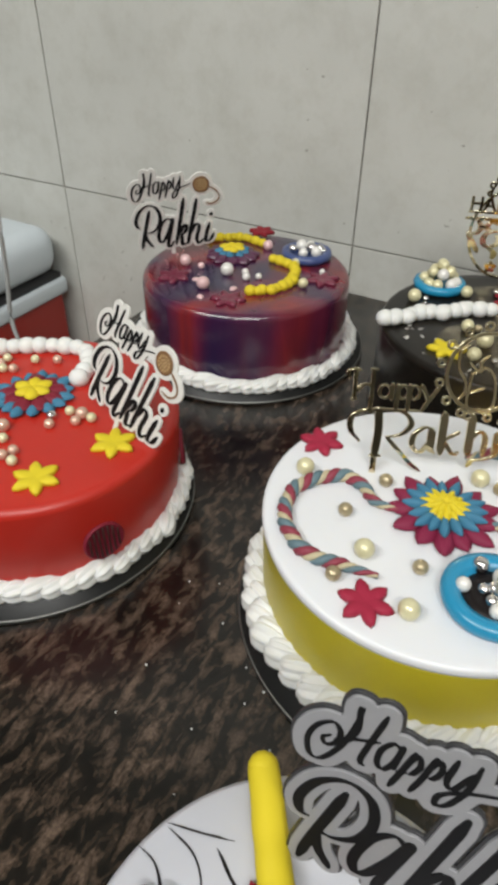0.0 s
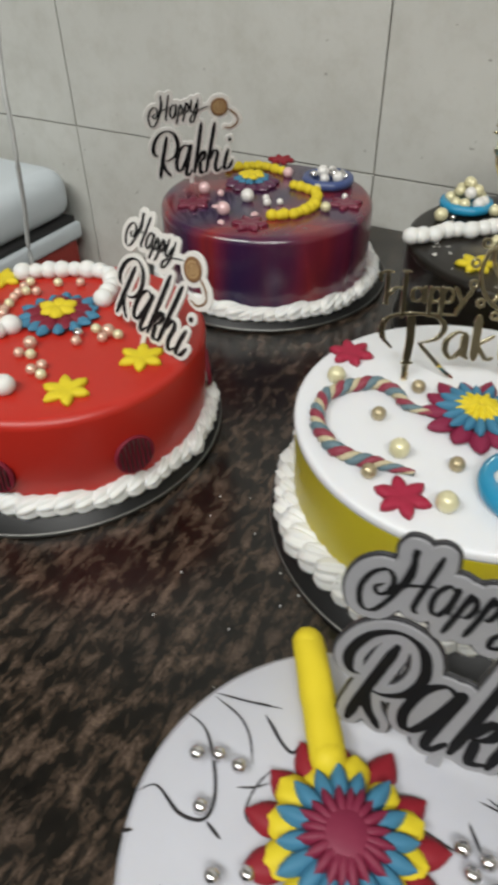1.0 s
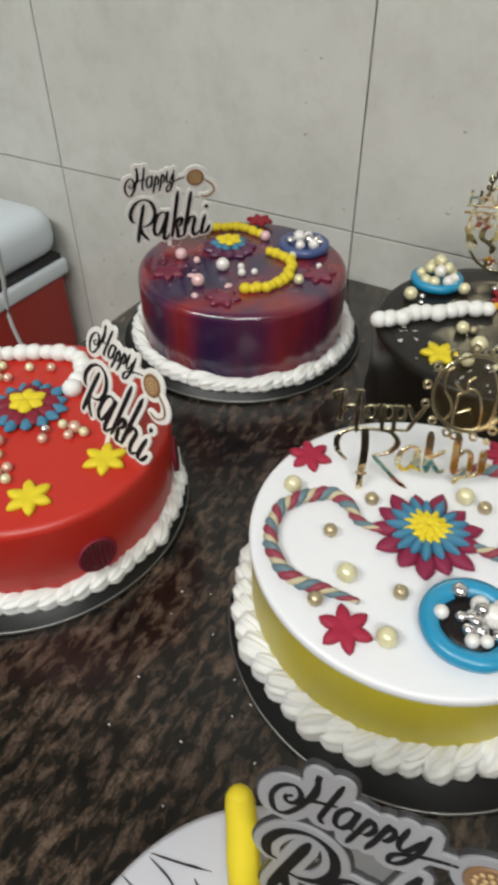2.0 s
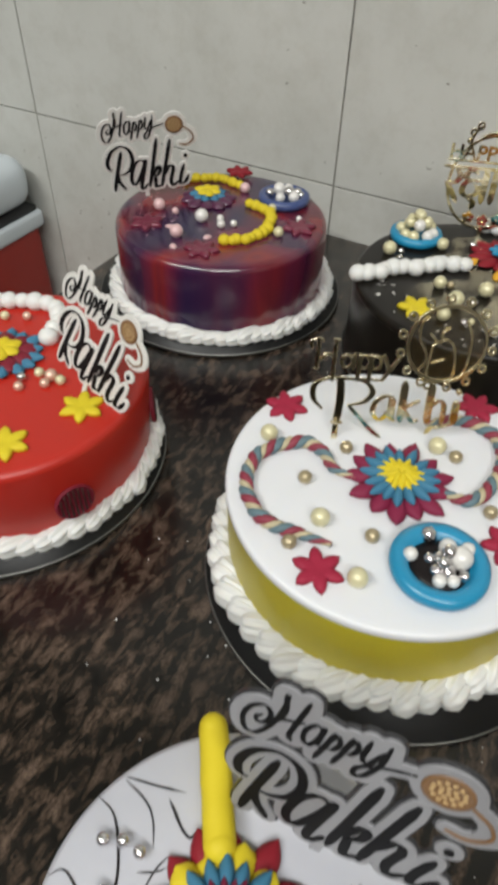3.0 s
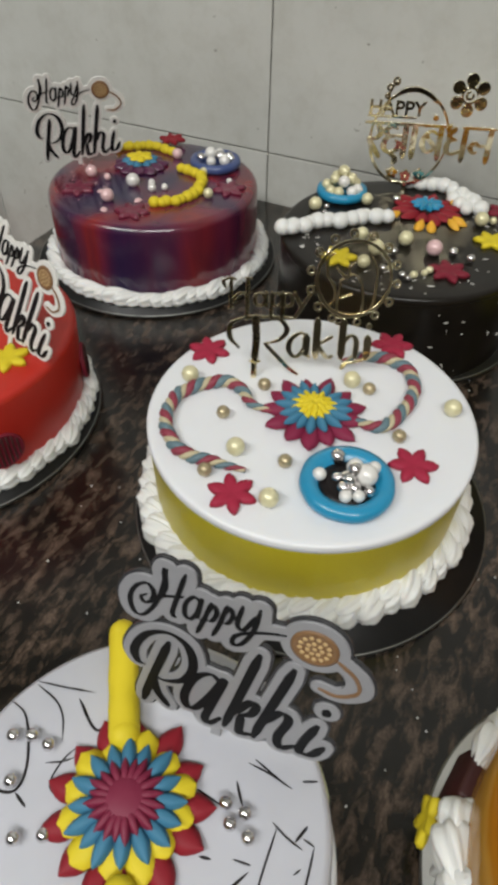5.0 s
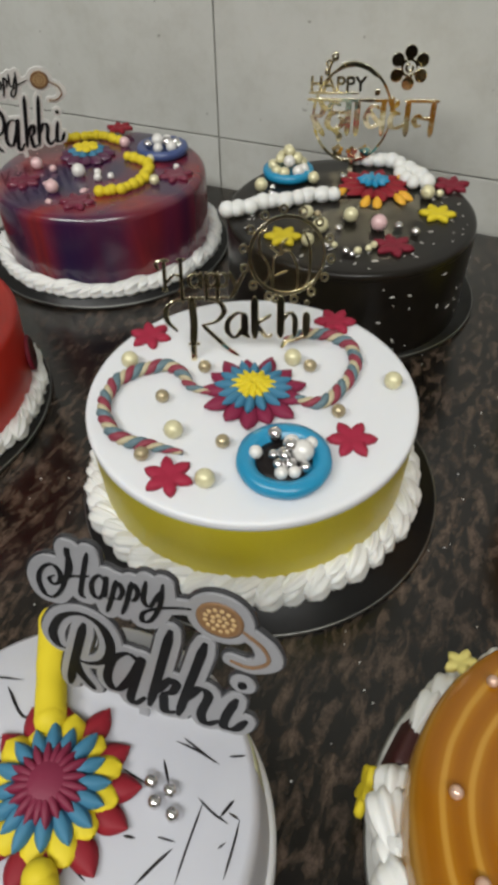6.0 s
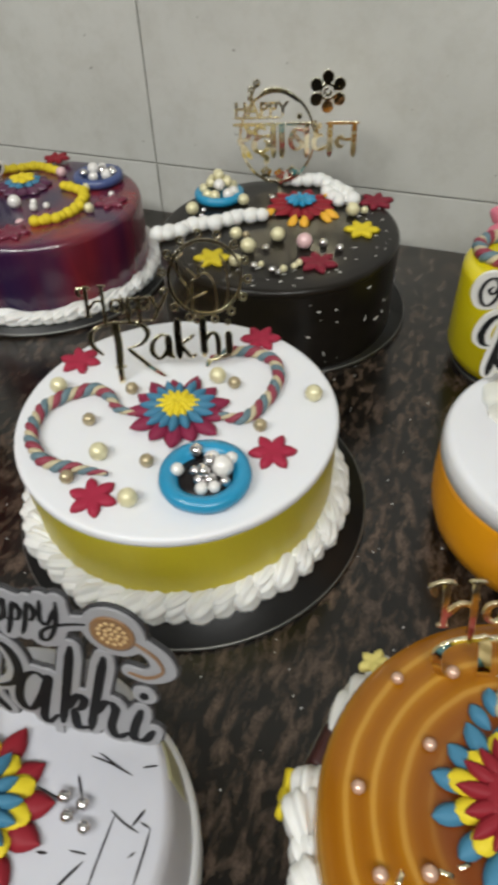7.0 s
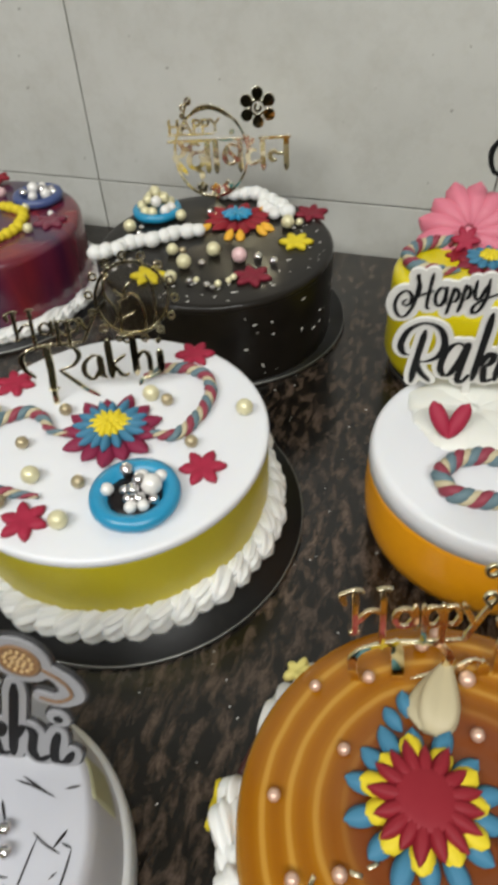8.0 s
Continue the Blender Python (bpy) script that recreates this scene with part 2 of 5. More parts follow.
def box(x0, x1, y0, y1, z0, z1, bevel=0.0, segments=2):
    bm = bmesh.new()
    bmesh.ops.create_cube(bm, size=1, matrix=Matrix.Translation(((x0 + x1) / 2, (y0 + y1) / 2, (z0 + z1) / 2)) @ Matrix.Diagonal((x1 - x0, y1 - y0, z1 - z0, 1)))
    if bevel:
        bmesh.ops.bevel(bm, geom=bm.edges[:], offset=bevel, segments=segments, profile=0.5, affect="EDGES")
    return bm


def lathe(profile, segments=96, wobble=0.0, seed=0.0):
    """A turned form from (radius, height) pairs, bottom to top; wobble makes it hand-made."""
    bm = bmesh.new()
    rows = []
    for r, z in profile:
        if r < 1e-6:
            rows.append([bm.verts.new((0, 0, z))])
            continue
        ring = []
        for i in range(segments):
            a = 2 * math.pi * i / segments
            k = 1 + wobble * noise.noise(Vector((math.cos(a) * 1.6 + seed, math.sin(a) * 1.6, z * 18)))
            ring.append(bm.verts.new((r * k * math.cos(a), r * k * math.sin(a), z)))
        rows.append(ring)
    for a, b in zip(rows, rows[1:]):
        for i in range(segments):
            j = (i + 1) % segments
            if len(a) == 1 and len(b) > 1:
                bm.faces.new((a[0], b[j], b[i]))
            elif len(b) == 1 and len(a) > 1:
                bm.faces.new((a[i], a[j], b[0]))
            elif len(a) > 1:
                bm.faces.new((a[i], a[j], b[j], b[i]))
    bmesh.ops.recalc_face_normals(bm, faces=bm.faces[:])
    return bm


def rounded(r, z0, z1, bottom=0.002, top=0.006, lean=0.0, steps=6):
    """The profile of a cake body: a side with rounded lower and upper edges."""
    out = [(0, z0), (r + lean - bottom, z0)]
    out += [(r + lean - bottom + bottom * math.sin(a), z0 + bottom - bottom * math.cos(a)) for a in np.linspace(0.3, math.pi / 2, 3)]
    out += [(r - top + top * math.cos(a), z1 - top + top * math.sin(a)) for a in np.linspace(0, math.pi / 2, steps)]
    out += [(r * 0.8, z1 + 0.0003), (r * 0.4, z1 + 0.0006), (0, z1 + 0.0006)]
    return out


def ball(r, squash=1.0, u=16, v=10):
    bm = bmesh.new()
    bmesh.ops.create_uvsphere(bm, u_segments=u, v_segments=v, radius=r, matrix=Matrix.Diagonal((1, 1, squash, 1)))
    return bm


def smooth_line(points, step):
    """Catmull-Rom through the points, sampled about every step."""
    p = [Vector(q) for q in points]
    p = [2 * p[0] - p[1], *p, 2 * p[-1] - p[-2]]
    out = []
    for a, b, c, d in zip(p, p[1:], p[2:], p[3:]):
        n = max(2, int((c - b).length / step))
        for i in range(n):
            t = i / n
            out.append(0.5 * ((2 * b) + (c - a) * t + (2 * a - 5 * b + 4 * c - d) * t * t + (3 * b - a - 3 * c + d) * t ** 3))
    out.append(p[-2])
    return out


def tube(points, radius, step=0.002, sides=10, flat=1.0, taper=0.0, materials=0, twist=0.0):
    """A rope or wire along points. With materials, stripes of that many slots wind round it."""
    line = smooth_line(points, step)
    bm = bmesh.new()
    rings, run = [], 0.0
    for i, p in enumerate(line):
        way = (line[min(i + 1, len(line) - 1)] - line[max(i - 1, 0)]).normalized()
        side = way.cross(Vector((0, 0, 1)))
        side = side.normalized() if side.length > 1e-4 else Vector((1, 0, 0))
        up = side.cross(way)
        if i:
            run += (p - line[i - 1]).length
        f = i / (len(line) - 1)
        k = radius * (1 - taper * max(0, abs(2 * f - 1) - 0.55) / 0.45)
        turn = run * twist
        rings.append([bm.verts.new(p + k * (math.cos(a + turn) * side + flat * math.sin(a + turn) * up)) for a in (2 * math.pi * s / sides for s in range(sides))])
    for a, b in zip(rings, rings[1:]):
        for s in range(sides):
            face = bm.faces.new((a[s], a[(s + 1) % sides], b[(s + 1) % sides], b[s]))
            if materials:
                face.material_index = s * materials // sides
    for ring in (rings[0], rings[-1]):
        bm.faces.new(ring)
    bmesh.ops.recalc_face_normals(bm, faces=bm.faces[:])
    return bm


def petal(length, width, height, tip=0.5, start=0.0):
    """A plump fondant petal along +x with a crease, rounded (tip 1) or pointed (tip 0)."""
    bm = bmesh.new()
    n, m = 8, 6
    rows = []
    for i in range(n + 1):
        f = i / n
        pointed = math.sin(math.pi * min(f, 0.999) ** 1.15) if 0 < f < 1 else 0.02
        blunt = (1.0 - abs(2 * f ** 1.2 - 1) ** 2.8) ** 0.5 if 0 < f < 1 else 0.12
        w = width / 2 * (tip * blunt + (1 - tip) * pointed)
        row = []
        for j in range(m + 1):
            s = 2 * j / m - 1
            crease = 0.16 * math.exp(-(s * 4) ** 2)
            z = height * (0.35 + 0.65 * math.sin(math.pi * min(1, f * 0.9 + 0.1))) * (1 - s * s * 0.85 - crease)
            row.append(bm.verts.new((start + f * length, s * w, z)))
        rows.append(row)
    for a, b in zip(rows, rows[1:]):
        for j in range(m):
            bm.faces.new((a[j], b[j], b[j + 1], a[j + 1]))
    low = [[bm.verts.new((row[0].co.x, row[0].co.y, 0)) for row in rows], [bm.verts.new((row[-1].co.x, row[-1].co.y, 0)) for row in rows]]
    for i in range(n):
        bm.faces.new((rows[i][0], low[0][i], low[0][i + 1], rows[i + 1][0]))
        bm.faces.new((rows[i + 1][-1], low[1][i + 1], low[1][i], rows[i][-1]))
        bm.faces.new((low[0][i], low[1][i], low[1][i + 1], low[0][i + 1]))
    bmesh.ops.recalc_face_normals(bm, faces=bm.faces[:])
    return bm


def shell(length, width, height, ridges=7):
    """A piped shell of cream: fat and ridged at its head, drawn out to a tail along +x."""
    bm = bmesh.new()
    n, m = 10, 28
    rows = []
    for i in range(n + 1):
        f = i / n
        fat = math.sin(math.pi * min(0.97, 0.06 + 0.9 * f ** 0.75)) ** 0.7 * (1 - 0.45 * f)
        row = []
        for j in range(m):
            a = 2 * math.pi * j / m
            k = fat * (1 + 0.18 * math.cos(ridges * a + f * 2.5))
            row.append(bm.verts.new((f * length - length * 0.35, width / 2 * k * 1.25 * math.cos(a), max(0.0, height * (0.42 + 0.62 * k * math.sin(a))))))
        rows.append(row)
    for a, b in zip(rows, rows[1:]):
        for j in range(m):
            bm.faces.new((a[j], a[(j + 1) % m], b[(j + 1) % m], b[j]))
    bm.faces.new(rows[0])
    bm.faces.new(rows[-1])
    bmesh.ops.recalc_face_normals(bm, faces=bm.faces[:])
    return bm


def star_cut(r, height, points=6, inner=0.55):
    """A fondant blossom from a cutter: blunt petals round a sunken middle."""
    bm = bmesh.new()
    n = points * 6
    rows = []
    for k, z in ((1.0, 0.0), (1.0, height * 0.6), (0.88, height), (0.45, height * 0.92), (0.18, height * 0.75)):
        ring = []
        for i in range(n):
            a = 2 * math.pi * i / n
            phase = abs((points * a / (2 * math.pi) + 0.5) % 1.0 - 0.5) * 2
            w = 0.7 * (1 - phase) + 0.3 * math.cos(phase * math.pi / 2)
            ring.append(bm.verts.new((r * k * (inner + (1 - inner) * w) * math.cos(a), r * k * (inner + (1 - inner) * w) * math.sin(a), z * (0.82 + 0.18 * w))))
        rows.append(ring)
    for a, b in zip(rows, rows[1:]):
        for i in range(n):
            bm.faces.new((a[i], a[(i + 1) % n], b[(i + 1) % n], b[i]))
    bm.faces.new(rows[-1])
    bm.faces.new(rows[0])
    bmesh.ops.recalc_face_normals(bm, faces=bm.faces[:])
    return bm


# ---- lettering: strokes grown into plates ----


def strokes_field(strokes, grow, box_, cell, thin, thick, discs=()):
    """Signed distance, on a grid, to pen strokes that are thick where the pen goes down and thin where it goes across."""
    x0, x1, y0, y1 = box_
    xs, ys = np.arange(x0, x1 + cell, cell), np.arange(y0, y1 + cell, cell)
    gx, gy = np.meshgrid(xs, ys)
    field = np.full(gx.shape, 1e3)
    for stroke in strokes:
        line = smooth_line([(x, y, 0) for x, y in stroke], 0.7)
        for i, p in enumerate(line):
            way = line[min(i + 1, len(line) - 1)] - line[max(i - 1, 0)]
            down = abs(way.y) / max(way.length, 1e-6)
            f = min(i, len(line) - 1 - i) / max(1, len(line) - 1)
            w = (thin + (thick - thin) * down ** 2) / 2 * min(1, 0.55 + f * 4) + grow
            ix0, ix1 = np.searchsorted(xs, (p.x - w - 4 * cell, p.x + w + 4 * cell))
            iy0, iy1 = np.searchsorted(ys, (p.y - w - 4 * cell, p.y + w + 4 * cell))
            near = np.hypot(gx[iy0:iy1, ix0:ix1] - p.x, gy[iy0:iy1, ix0:ix1] - p.y) - w
            field[iy0:iy1, ix0:ix1] = np.minimum(field[iy0:iy1, ix0:ix1], near)
    for x, y, r in discs:
        field = np.minimum(field, np.hypot(gx - x, gy - y) - r - grow)
    return xs, ys, field


def plate(name, xs, ys, field, thickness, material):
    """The region where the field is negative, as a flat plate with clean edges; units as the grid's, in hundredths."""
    inside = field < 0
    links = {}

    def cut(a, b):
        (ra, ca), (rb, cb) = a, b
        fa, fb = field[a], field[b]
        t = fa / (fa - fb)
        return (xs[ca] + (xs[cb] - xs[ca]) * t, ys[ra] + (ys[rb] - ys[ra]) * t)

    mixed = inside[:-1, :-1].astype(int) + inside[1:, :-1] + inside[:-1, 1:] + inside[1:, 1:]
    for r, c in zip(*np.nonzero((mixed > 0) & (mixed < 4))):
        corners = ((r, c), (r, c + 1), (r + 1, c + 1), (r + 1, c))
        starts, ends = [], []
        for i in range(4):
            a, b = corners[i], corners[(i + 1) % 4]
            if inside[a] != inside[b]:
                (ends if inside[a] else starts).append(tuple(sorted((a, b))))
        for s, e in zip(starts, ends):
            links[e] = s
    data = bpy.data.curves.new(name, "CURVE")
    data.dimensions, data.fill_mode, data.extrude = "2D", "BOTH", thickness / 2
    data.bevel_depth, data.bevel_resolution = thickness * 0.12, 1
    while links:
        first, nxt = links.popitem()
        loop = [first]
        while nxt in links:
            loop.append(nxt)
            nxt = links.pop(nxt)
        if len(loop) < 6:
            continue
        spline = data.splines.new("POLY")
        spline.use_cyclic_u = True
        spline.points.add(len(loop) - 1)
        for p, edge in zip(spline.points, loop):
            x, y = cut(*edge)
            p.co = (x / 100, y / 100, 0, 1)
    ob = bpy.data.objects.new(name, data)
    me = bpy.data.meshes.new_from_object(ob)
    bpy.data.objects.remove(ob)
    me.materials.clear()
    me.materials.append(material)
    return me


def moved(strokes, dx, dy=0.0, k=1.0):
    return [[(x * k + dx, y * k + dy) for x, y in s] for s in strokes]


def oval(x, y, rx, ry, start=0, turn=360, n=14):
    return [(x + rx * math.cos(radians(start + turn * i / n)), y + ry * math.sin(radians(start + turn * i / n))) for i in range(n + 1)]


# brush script
SCRIPT_HAPPY = [
    [(7.7, 70), (5.6, 68), (7, 65.5), (9.9, 68), (10.4, 73), (7.7, 76), (3.4, 72.5), (1.2, 65.6), (2.8, 58.6), (6.6, 58.4), (11, 66), (13.8, 76), (15, 86)], [(14, 86), (15, 78), (13.4, 71)],
    [(9, 69), (15, 72.6), (22, 75.4)], [(22, 86.5), (19.6, 74.5), (18, 65), (20, 63)],
    [(28.4, 75.4), (26, 77.6), (23, 73), (22.8, 67), (25, 65.2), (27.4, 70), (28.6, 77), (27.8, 67.4), (29.8, 67.4)],
    [(32.2, 77), (30, 67), (28, 59.5)], [(30.4, 70), (33, 76.5), (34.6, 73), (33, 68.4), (30.4, 68)],
    [(38, 78.5), (36, 68), (34, 61)], [(36.2, 71.5), (39, 78), (40.4, 74.6), (38.8, 70), (36.2, 69.5)],
    [(43.4, 81), (42.4, 71.5), (44.8, 69.4), (48.4, 78)], [(49.6, 82), (48.4, 71), (45, 62), (41.8, 60), (42, 64.5), (47, 69), (54, 72.5), (62, 75)],
]
SCRIPT_RAKHI = [
    [(10, 28), (4.6, 29), (3.2, 36.8), (8.2, 47.6), (17, 52.8), (25, 48.8), (27.8, 38), (24.4, 27.6), (17.2, 22.6), (11, 23)], [(17.2, 46.6), (13.8, 32.8), (10, 17), (7.6, 4.8)],
    [(11, 23), (13.4, 13.5), (18.5, 6)],
    [(40, 34), (35, 37.6), (28.6, 31), (25.2, 18), (27, 11), (31, 13), (36.5, 25), (40.4, 36), (36.8, 18.6), (34.8, 7.6), (36.8, 5), (41, 11)],
    [(52.2, 58.6), (49.4, 42.4), (46, 23), (43.2, 8)], [(46.6, 19), (52, 29.4), (54.6, 28), (53, 22), (49, 18.6)], [(49.3, 18.4), (49.8, 7), (54.4, 8.6)],
    [(65.2, 57.4), (62.2, 42), (58.6, 24), (55.6, 8)], [(58.6, 20), (64, 30), (67.6, 27), (65, 14), (67, 7.6), (72, 12)],
    [(78.4, 30), (75.2, 18), (74.6, 10), (79, 10.6), (83, 18)], [(80.4, 41.5), (79.8, 39.5)],
]
SCRIPT_LOOP = [(78, 71), (86, 65), (88, 58), (82, 52.5), (75, 53)]
SCRIPT_BOX = (-10, 110, -10, 96)
script_thin = strokes_field(SCRIPT_HAPPY, 0.0, SCRIPT_BOX, 0.45, 0.6, 1.8)
script_thick = strokes_field(SCRIPT_RAKHI, 0.0, SCRIPT_BOX, 0.45, 0.9, 3.7)
script_back = strokes_field(SCRIPT_HAPPY + SCRIPT_RAKHI + [SCRIPT_LOOP], 2.6, SCRIPT_BOX, 0.6, 1.4, 4.4, [(70, 73, 9.3)])
script_rim = (script_back[0], script_back[1], script_back[2] - 1.1)
loop_field = strokes_field([SCRIPT_LOOP], 0.0, SCRIPT_BOX, 0.5, 1.2, 1.2)
ME_HAPPY = plate("word_happy", *script_thin, 0.006, CARD_BLACK)
ME_RAKHI = plate("word_rakhi", *script_thick, 0.006, CARD_BLACK)
ME_BACK_WHITE = plate("plate", *script_back, 0.014, CARD_WHITE)
ME_BACK_GREY = plate("plate", *script_back, 0.018, CARD_SHADED)
ME_RIM = plate("rim", *script_rim, 0.012, CARD_EDGE)
ME_LOOP = plate("string", *loop_field, 0.006, TAN_PRINT)


def script_topper(name, at, scale, grey, label, stake=(40, 6)):
    """A flat acrylic topper with printed brush lettering, a round emblem and a stake."""
    top = thing(name, at, label, "cake topper", "lettered toppers")
    s = Matrix.Diagonal((scale, scale, scale, 1))
    part("plate", ME_BACK_GREY if grey else ME_BACK_WHITE, None, top, "", s)
    if grey:
        part("rim", ME_RIM, None, top, "dark smoked edge", Matrix.Translation((0, 0, -0.006 * scale)) @ s)
    lift = Matrix.Translation((0, 0, 0.0135 * scale)) @ s
    part("word_happy", ME_HAPPY, None, top, "black script word Happy", lift)
    part("word_rakhi", ME_RAKHI, None, top, "black script word Rakhi", lift)
    part("string", ME_LOOP, None, top, "thin brown printed string", lift)
    disc = lathe([(0, 0), (0.085, 0), (0.085, 0.006), (0.072, 0.008), (0.068, 0.006), (0, 0.006)], 40)
    emblem = part("emblem", disc, TAN_PRINT, top, "golden brown round emblem", Matrix.Translation((0.7 * scale, 0.73 * scale, 0.01 * scale)) @ s)
    for ring, count in ((0.0, 1), (0.026, 7), (0.052, 13)):
        for i in range(count):
            a = 2 * math.pi * i / count
            dot = part("dot", DOT, None, emblem, "", Matrix.Translation((ring * math.cos(a), ring * math.sin(a), 0.006)))
    x, y = stake
    part("stake", box((x - 2.2) / 100 * scale, (x + 2.2) / 100 * scale, (y - 22) / 100 * scale, (y + 4) / 100 * scale, -0.0006, 0.0006, 0.0003), CARD_SHADED if grey else CARD_WHITE, top)
    return top


DOT = mesh_from("dot", ball(0.0095, 0.5, 8, 6), DOT_PRINT)

# roman lettering cut from gold mirror acrylic
GOLD_HAPPY = [
    [(2, 65), (2, 46)], [(0, 46), (4, 46)], [(-2, 60), (-3, 64), (2, 66), (5, 65)], [(13, 66), (13, 38)], [(11, 66), (16, 66)], [(3, 51), (8, 56), (13, 55)],
    oval(21.5, 52, 3.6, 4.2), [(26, 57), (26, 47)], [(29.5, 57), (29.5, 39)], oval(33, 52, 3.2, 4.4), [(37, 57), (37, 39)], oval(40.5, 52, 3.2, 4.4),
    [(45, 57), (50, 47)], [(56, 57), (50, 47), (46, 40)], [(13, 39), (30, 40), (46, 40)],
]
GOLD_RAKHI = [
    [(8, 18), (2, 25), (2, 34), (10, 39), (24, 40), (36, 38), (41, 31), (36, 24), (26, 21)], [(26, 21), (35, 12), (43, 4), (50, -1)],
    [(55, 28), (50, 29), (44, 24), (43, 17), (47, 12), (51, 14), (55, 20)], [(55, 28), (55, 16), (58, 12)], [(62, 39), (62, 12)], [(73, 27), (63, 21)], [(63, 21), (70, 12), (74, 13)],
    [(80, 39), (80, 12)], [(80, 22), (86, 28), (90, 24), (90, 12)], [(98, 27), (98, 12)], [(98, 34), (98, 36)], [(99, 12), (90, 9), (84, 8), (81, 4)],
]
GOLD_STEMS = [[(19, 40), (20, 24), (19, 8)], [(16, 8), (23, 8)], [(62, 39), (62, 12)], [(80, 39), (80, 12)], [(55, 27), (55, 14)], [(98, 27), (98, 13)]]
GOLD_EMBLEM = [oval(84, 67, 25, 25, n=40)]
GOLD_FIGURES = [
    [(70, 84), (66, 80), (66, 70), (71, 62), (72, 54), (68, 48)], [(72, 74), (76, 70), (80, 68), (80, 74), (84, 78)], [(75, 66), (75, 44), (90, 44), (90, 62), (84, 70), (75, 66)],
    [(95, 82), (99, 72), (99, 54), (96, 46)], [(76, 54), (84, 57)],
]
GOLD_BOX = (-12, 124, -10, 106)
beads = [oval(84 + 29.6 * math.cos(radians(a)), 67 + 29.6 * math.sin(radians(a)), 2.3, 2.3, n=10) for a in range(-105, 250, 25)]


def gold_mesh(name, strokes, thin, thick, grow=0.0, extra=()):
    return plate(name, *strokes_field(strokes, grow, GOLD_BOX, 0.45, thin, thick, extra), 0.016, GOLD)


ME_GOLD_HAPPY = gold_mesh("word_happy", GOLD_HAPPY, 1.1, 2.3)
rakhi_a, rakhi_b = strokes_field(GOLD_RAKHI, 0, GOLD_BOX, 0.45, 1.3, 3.6), strokes_field(GOLD_STEMS, 0, GOLD_BOX, 0.45, 1.6, 5.0)
ME_GOLD_RAKHI = plate("word_rakhi", rakhi_a[0], rakhi_a[1], np.minimum(rakhi_a[2], rakhi_b[2]), 0.016, GOLD)
ME_GOLD_RING = gold_mesh("ring", GOLD_EMBLEM, 1.9, 1.9)
ME_GOLD_BEADS = gold_mesh("beads", beads, 1.3, 1.3)
ME_GOLD_FIGURES = gold_mesh("tracery", GOLD_FIGURES, 1.0, 1.3)


def gold_topper(name, at, scale, label):
    top = thing(name, at, label, "cake topper", "gold mirror toppers")
    s = Matrix.Diagonal((scale, scale, scale, 1))
    for word, me, lift in (("word_happy", ME_GOLD_HAPPY, 0), ("word_rakhi", ME_GOLD_RAKHI, 0), ("ring", ME_GOLD_RING, 0.0005), ("bead_edge", ME_GOLD_BEADS, 0), ("tracery", ME_GOLD_FIGURES, 0)):
        part(word, me, None, top, "", Matrix.Translation((0, 0, lift * scale * 4)) @ s)
    part("film", lathe([(0, 0), (0.245, 0), (0.245, 0.003), (0, 0.003)], 48), FILM, top, "thin clear gold film inside the ring", Matrix.Translation((0.84 * scale, 0.67 * scale, -0.004 * scale)) @ s, False)
    part("stake", box(0.17 * scale, 0.21 * scale, -0.1 * scale, 0.08 * scale, -0.0009, 0.0003, 0.0002), GOLD, top)
    return top


# ---- the room ----
COUNTER_LEFT, WALL_Y = -0.352, 0.36
solid("floor", box(-2.2, 2.2, -4.2, WALL_Y, -0.95, -0.9), ROOM_FLOOR, label="grey tiled kitchen floor", category="floor", kind="structure")
solid("ceiling", box(-2.2, 2.2, -4.2, WALL_Y + 0.1, 1.8, 1.9), ROOM_PAINT, label="plain painted ceiling", category="ceiling", kind="structure")
solid("wall_west", box(-2.3, -2.2, -4.2, WALL_Y + 0.1, -0.95, 1.9), ROOM_PAINT, label="plain painted wall", category="wall", kind="structure")
solid("wall_east", box(2.2, 2.3, -4.2, WALL_Y + 0.1, -0.95, 1.9), ROOM_PAINT, label="plain painted wall", category="wall", kind="structure")
# unseen wall, darkened by colour so the gold toppers mirror a dark room
solid("wall_south", box(-2.3, 2.3, -4.3, -4.2, -0.95, 1.9), UNLIT_ROOM, label="plain painted wall behind", category="wall", kind="structure")
wall = solid("wall_north", box(-2.2, 2.2, WALL_Y + 0.0025, WALL_Y + 0.1, -0.95, 1.8), GROUT, label="off-white tiled wall with dark joints behind the cakes", category="wall", kind="structure")
solid("worktop", box(COUNTER_LEFT, 1.3, -0.5, WALL_Y - 0.001, -0.03, 0, 0.003), GRANITE, label="polished dark brown granite worktop with crumbs", category="worktop", kind="structure")
solid("counter_base", box(COUNTER_LEFT + 0.02, 1.3, -0.46, WALL_Y - 0.002, -0.9, -0.03), ROOM_PAINT, label="plain masonry counter under the worktop", category="counter", kind="structure")
solid("ledge", box(-1.3, COUNTER_LEFT - 0.03, -0.3, WALL_Y - 0.002, -0.9, -0.42), ROOM_PAINT, label="low plain ledge beside the counter", category="ledge", kind="structure")


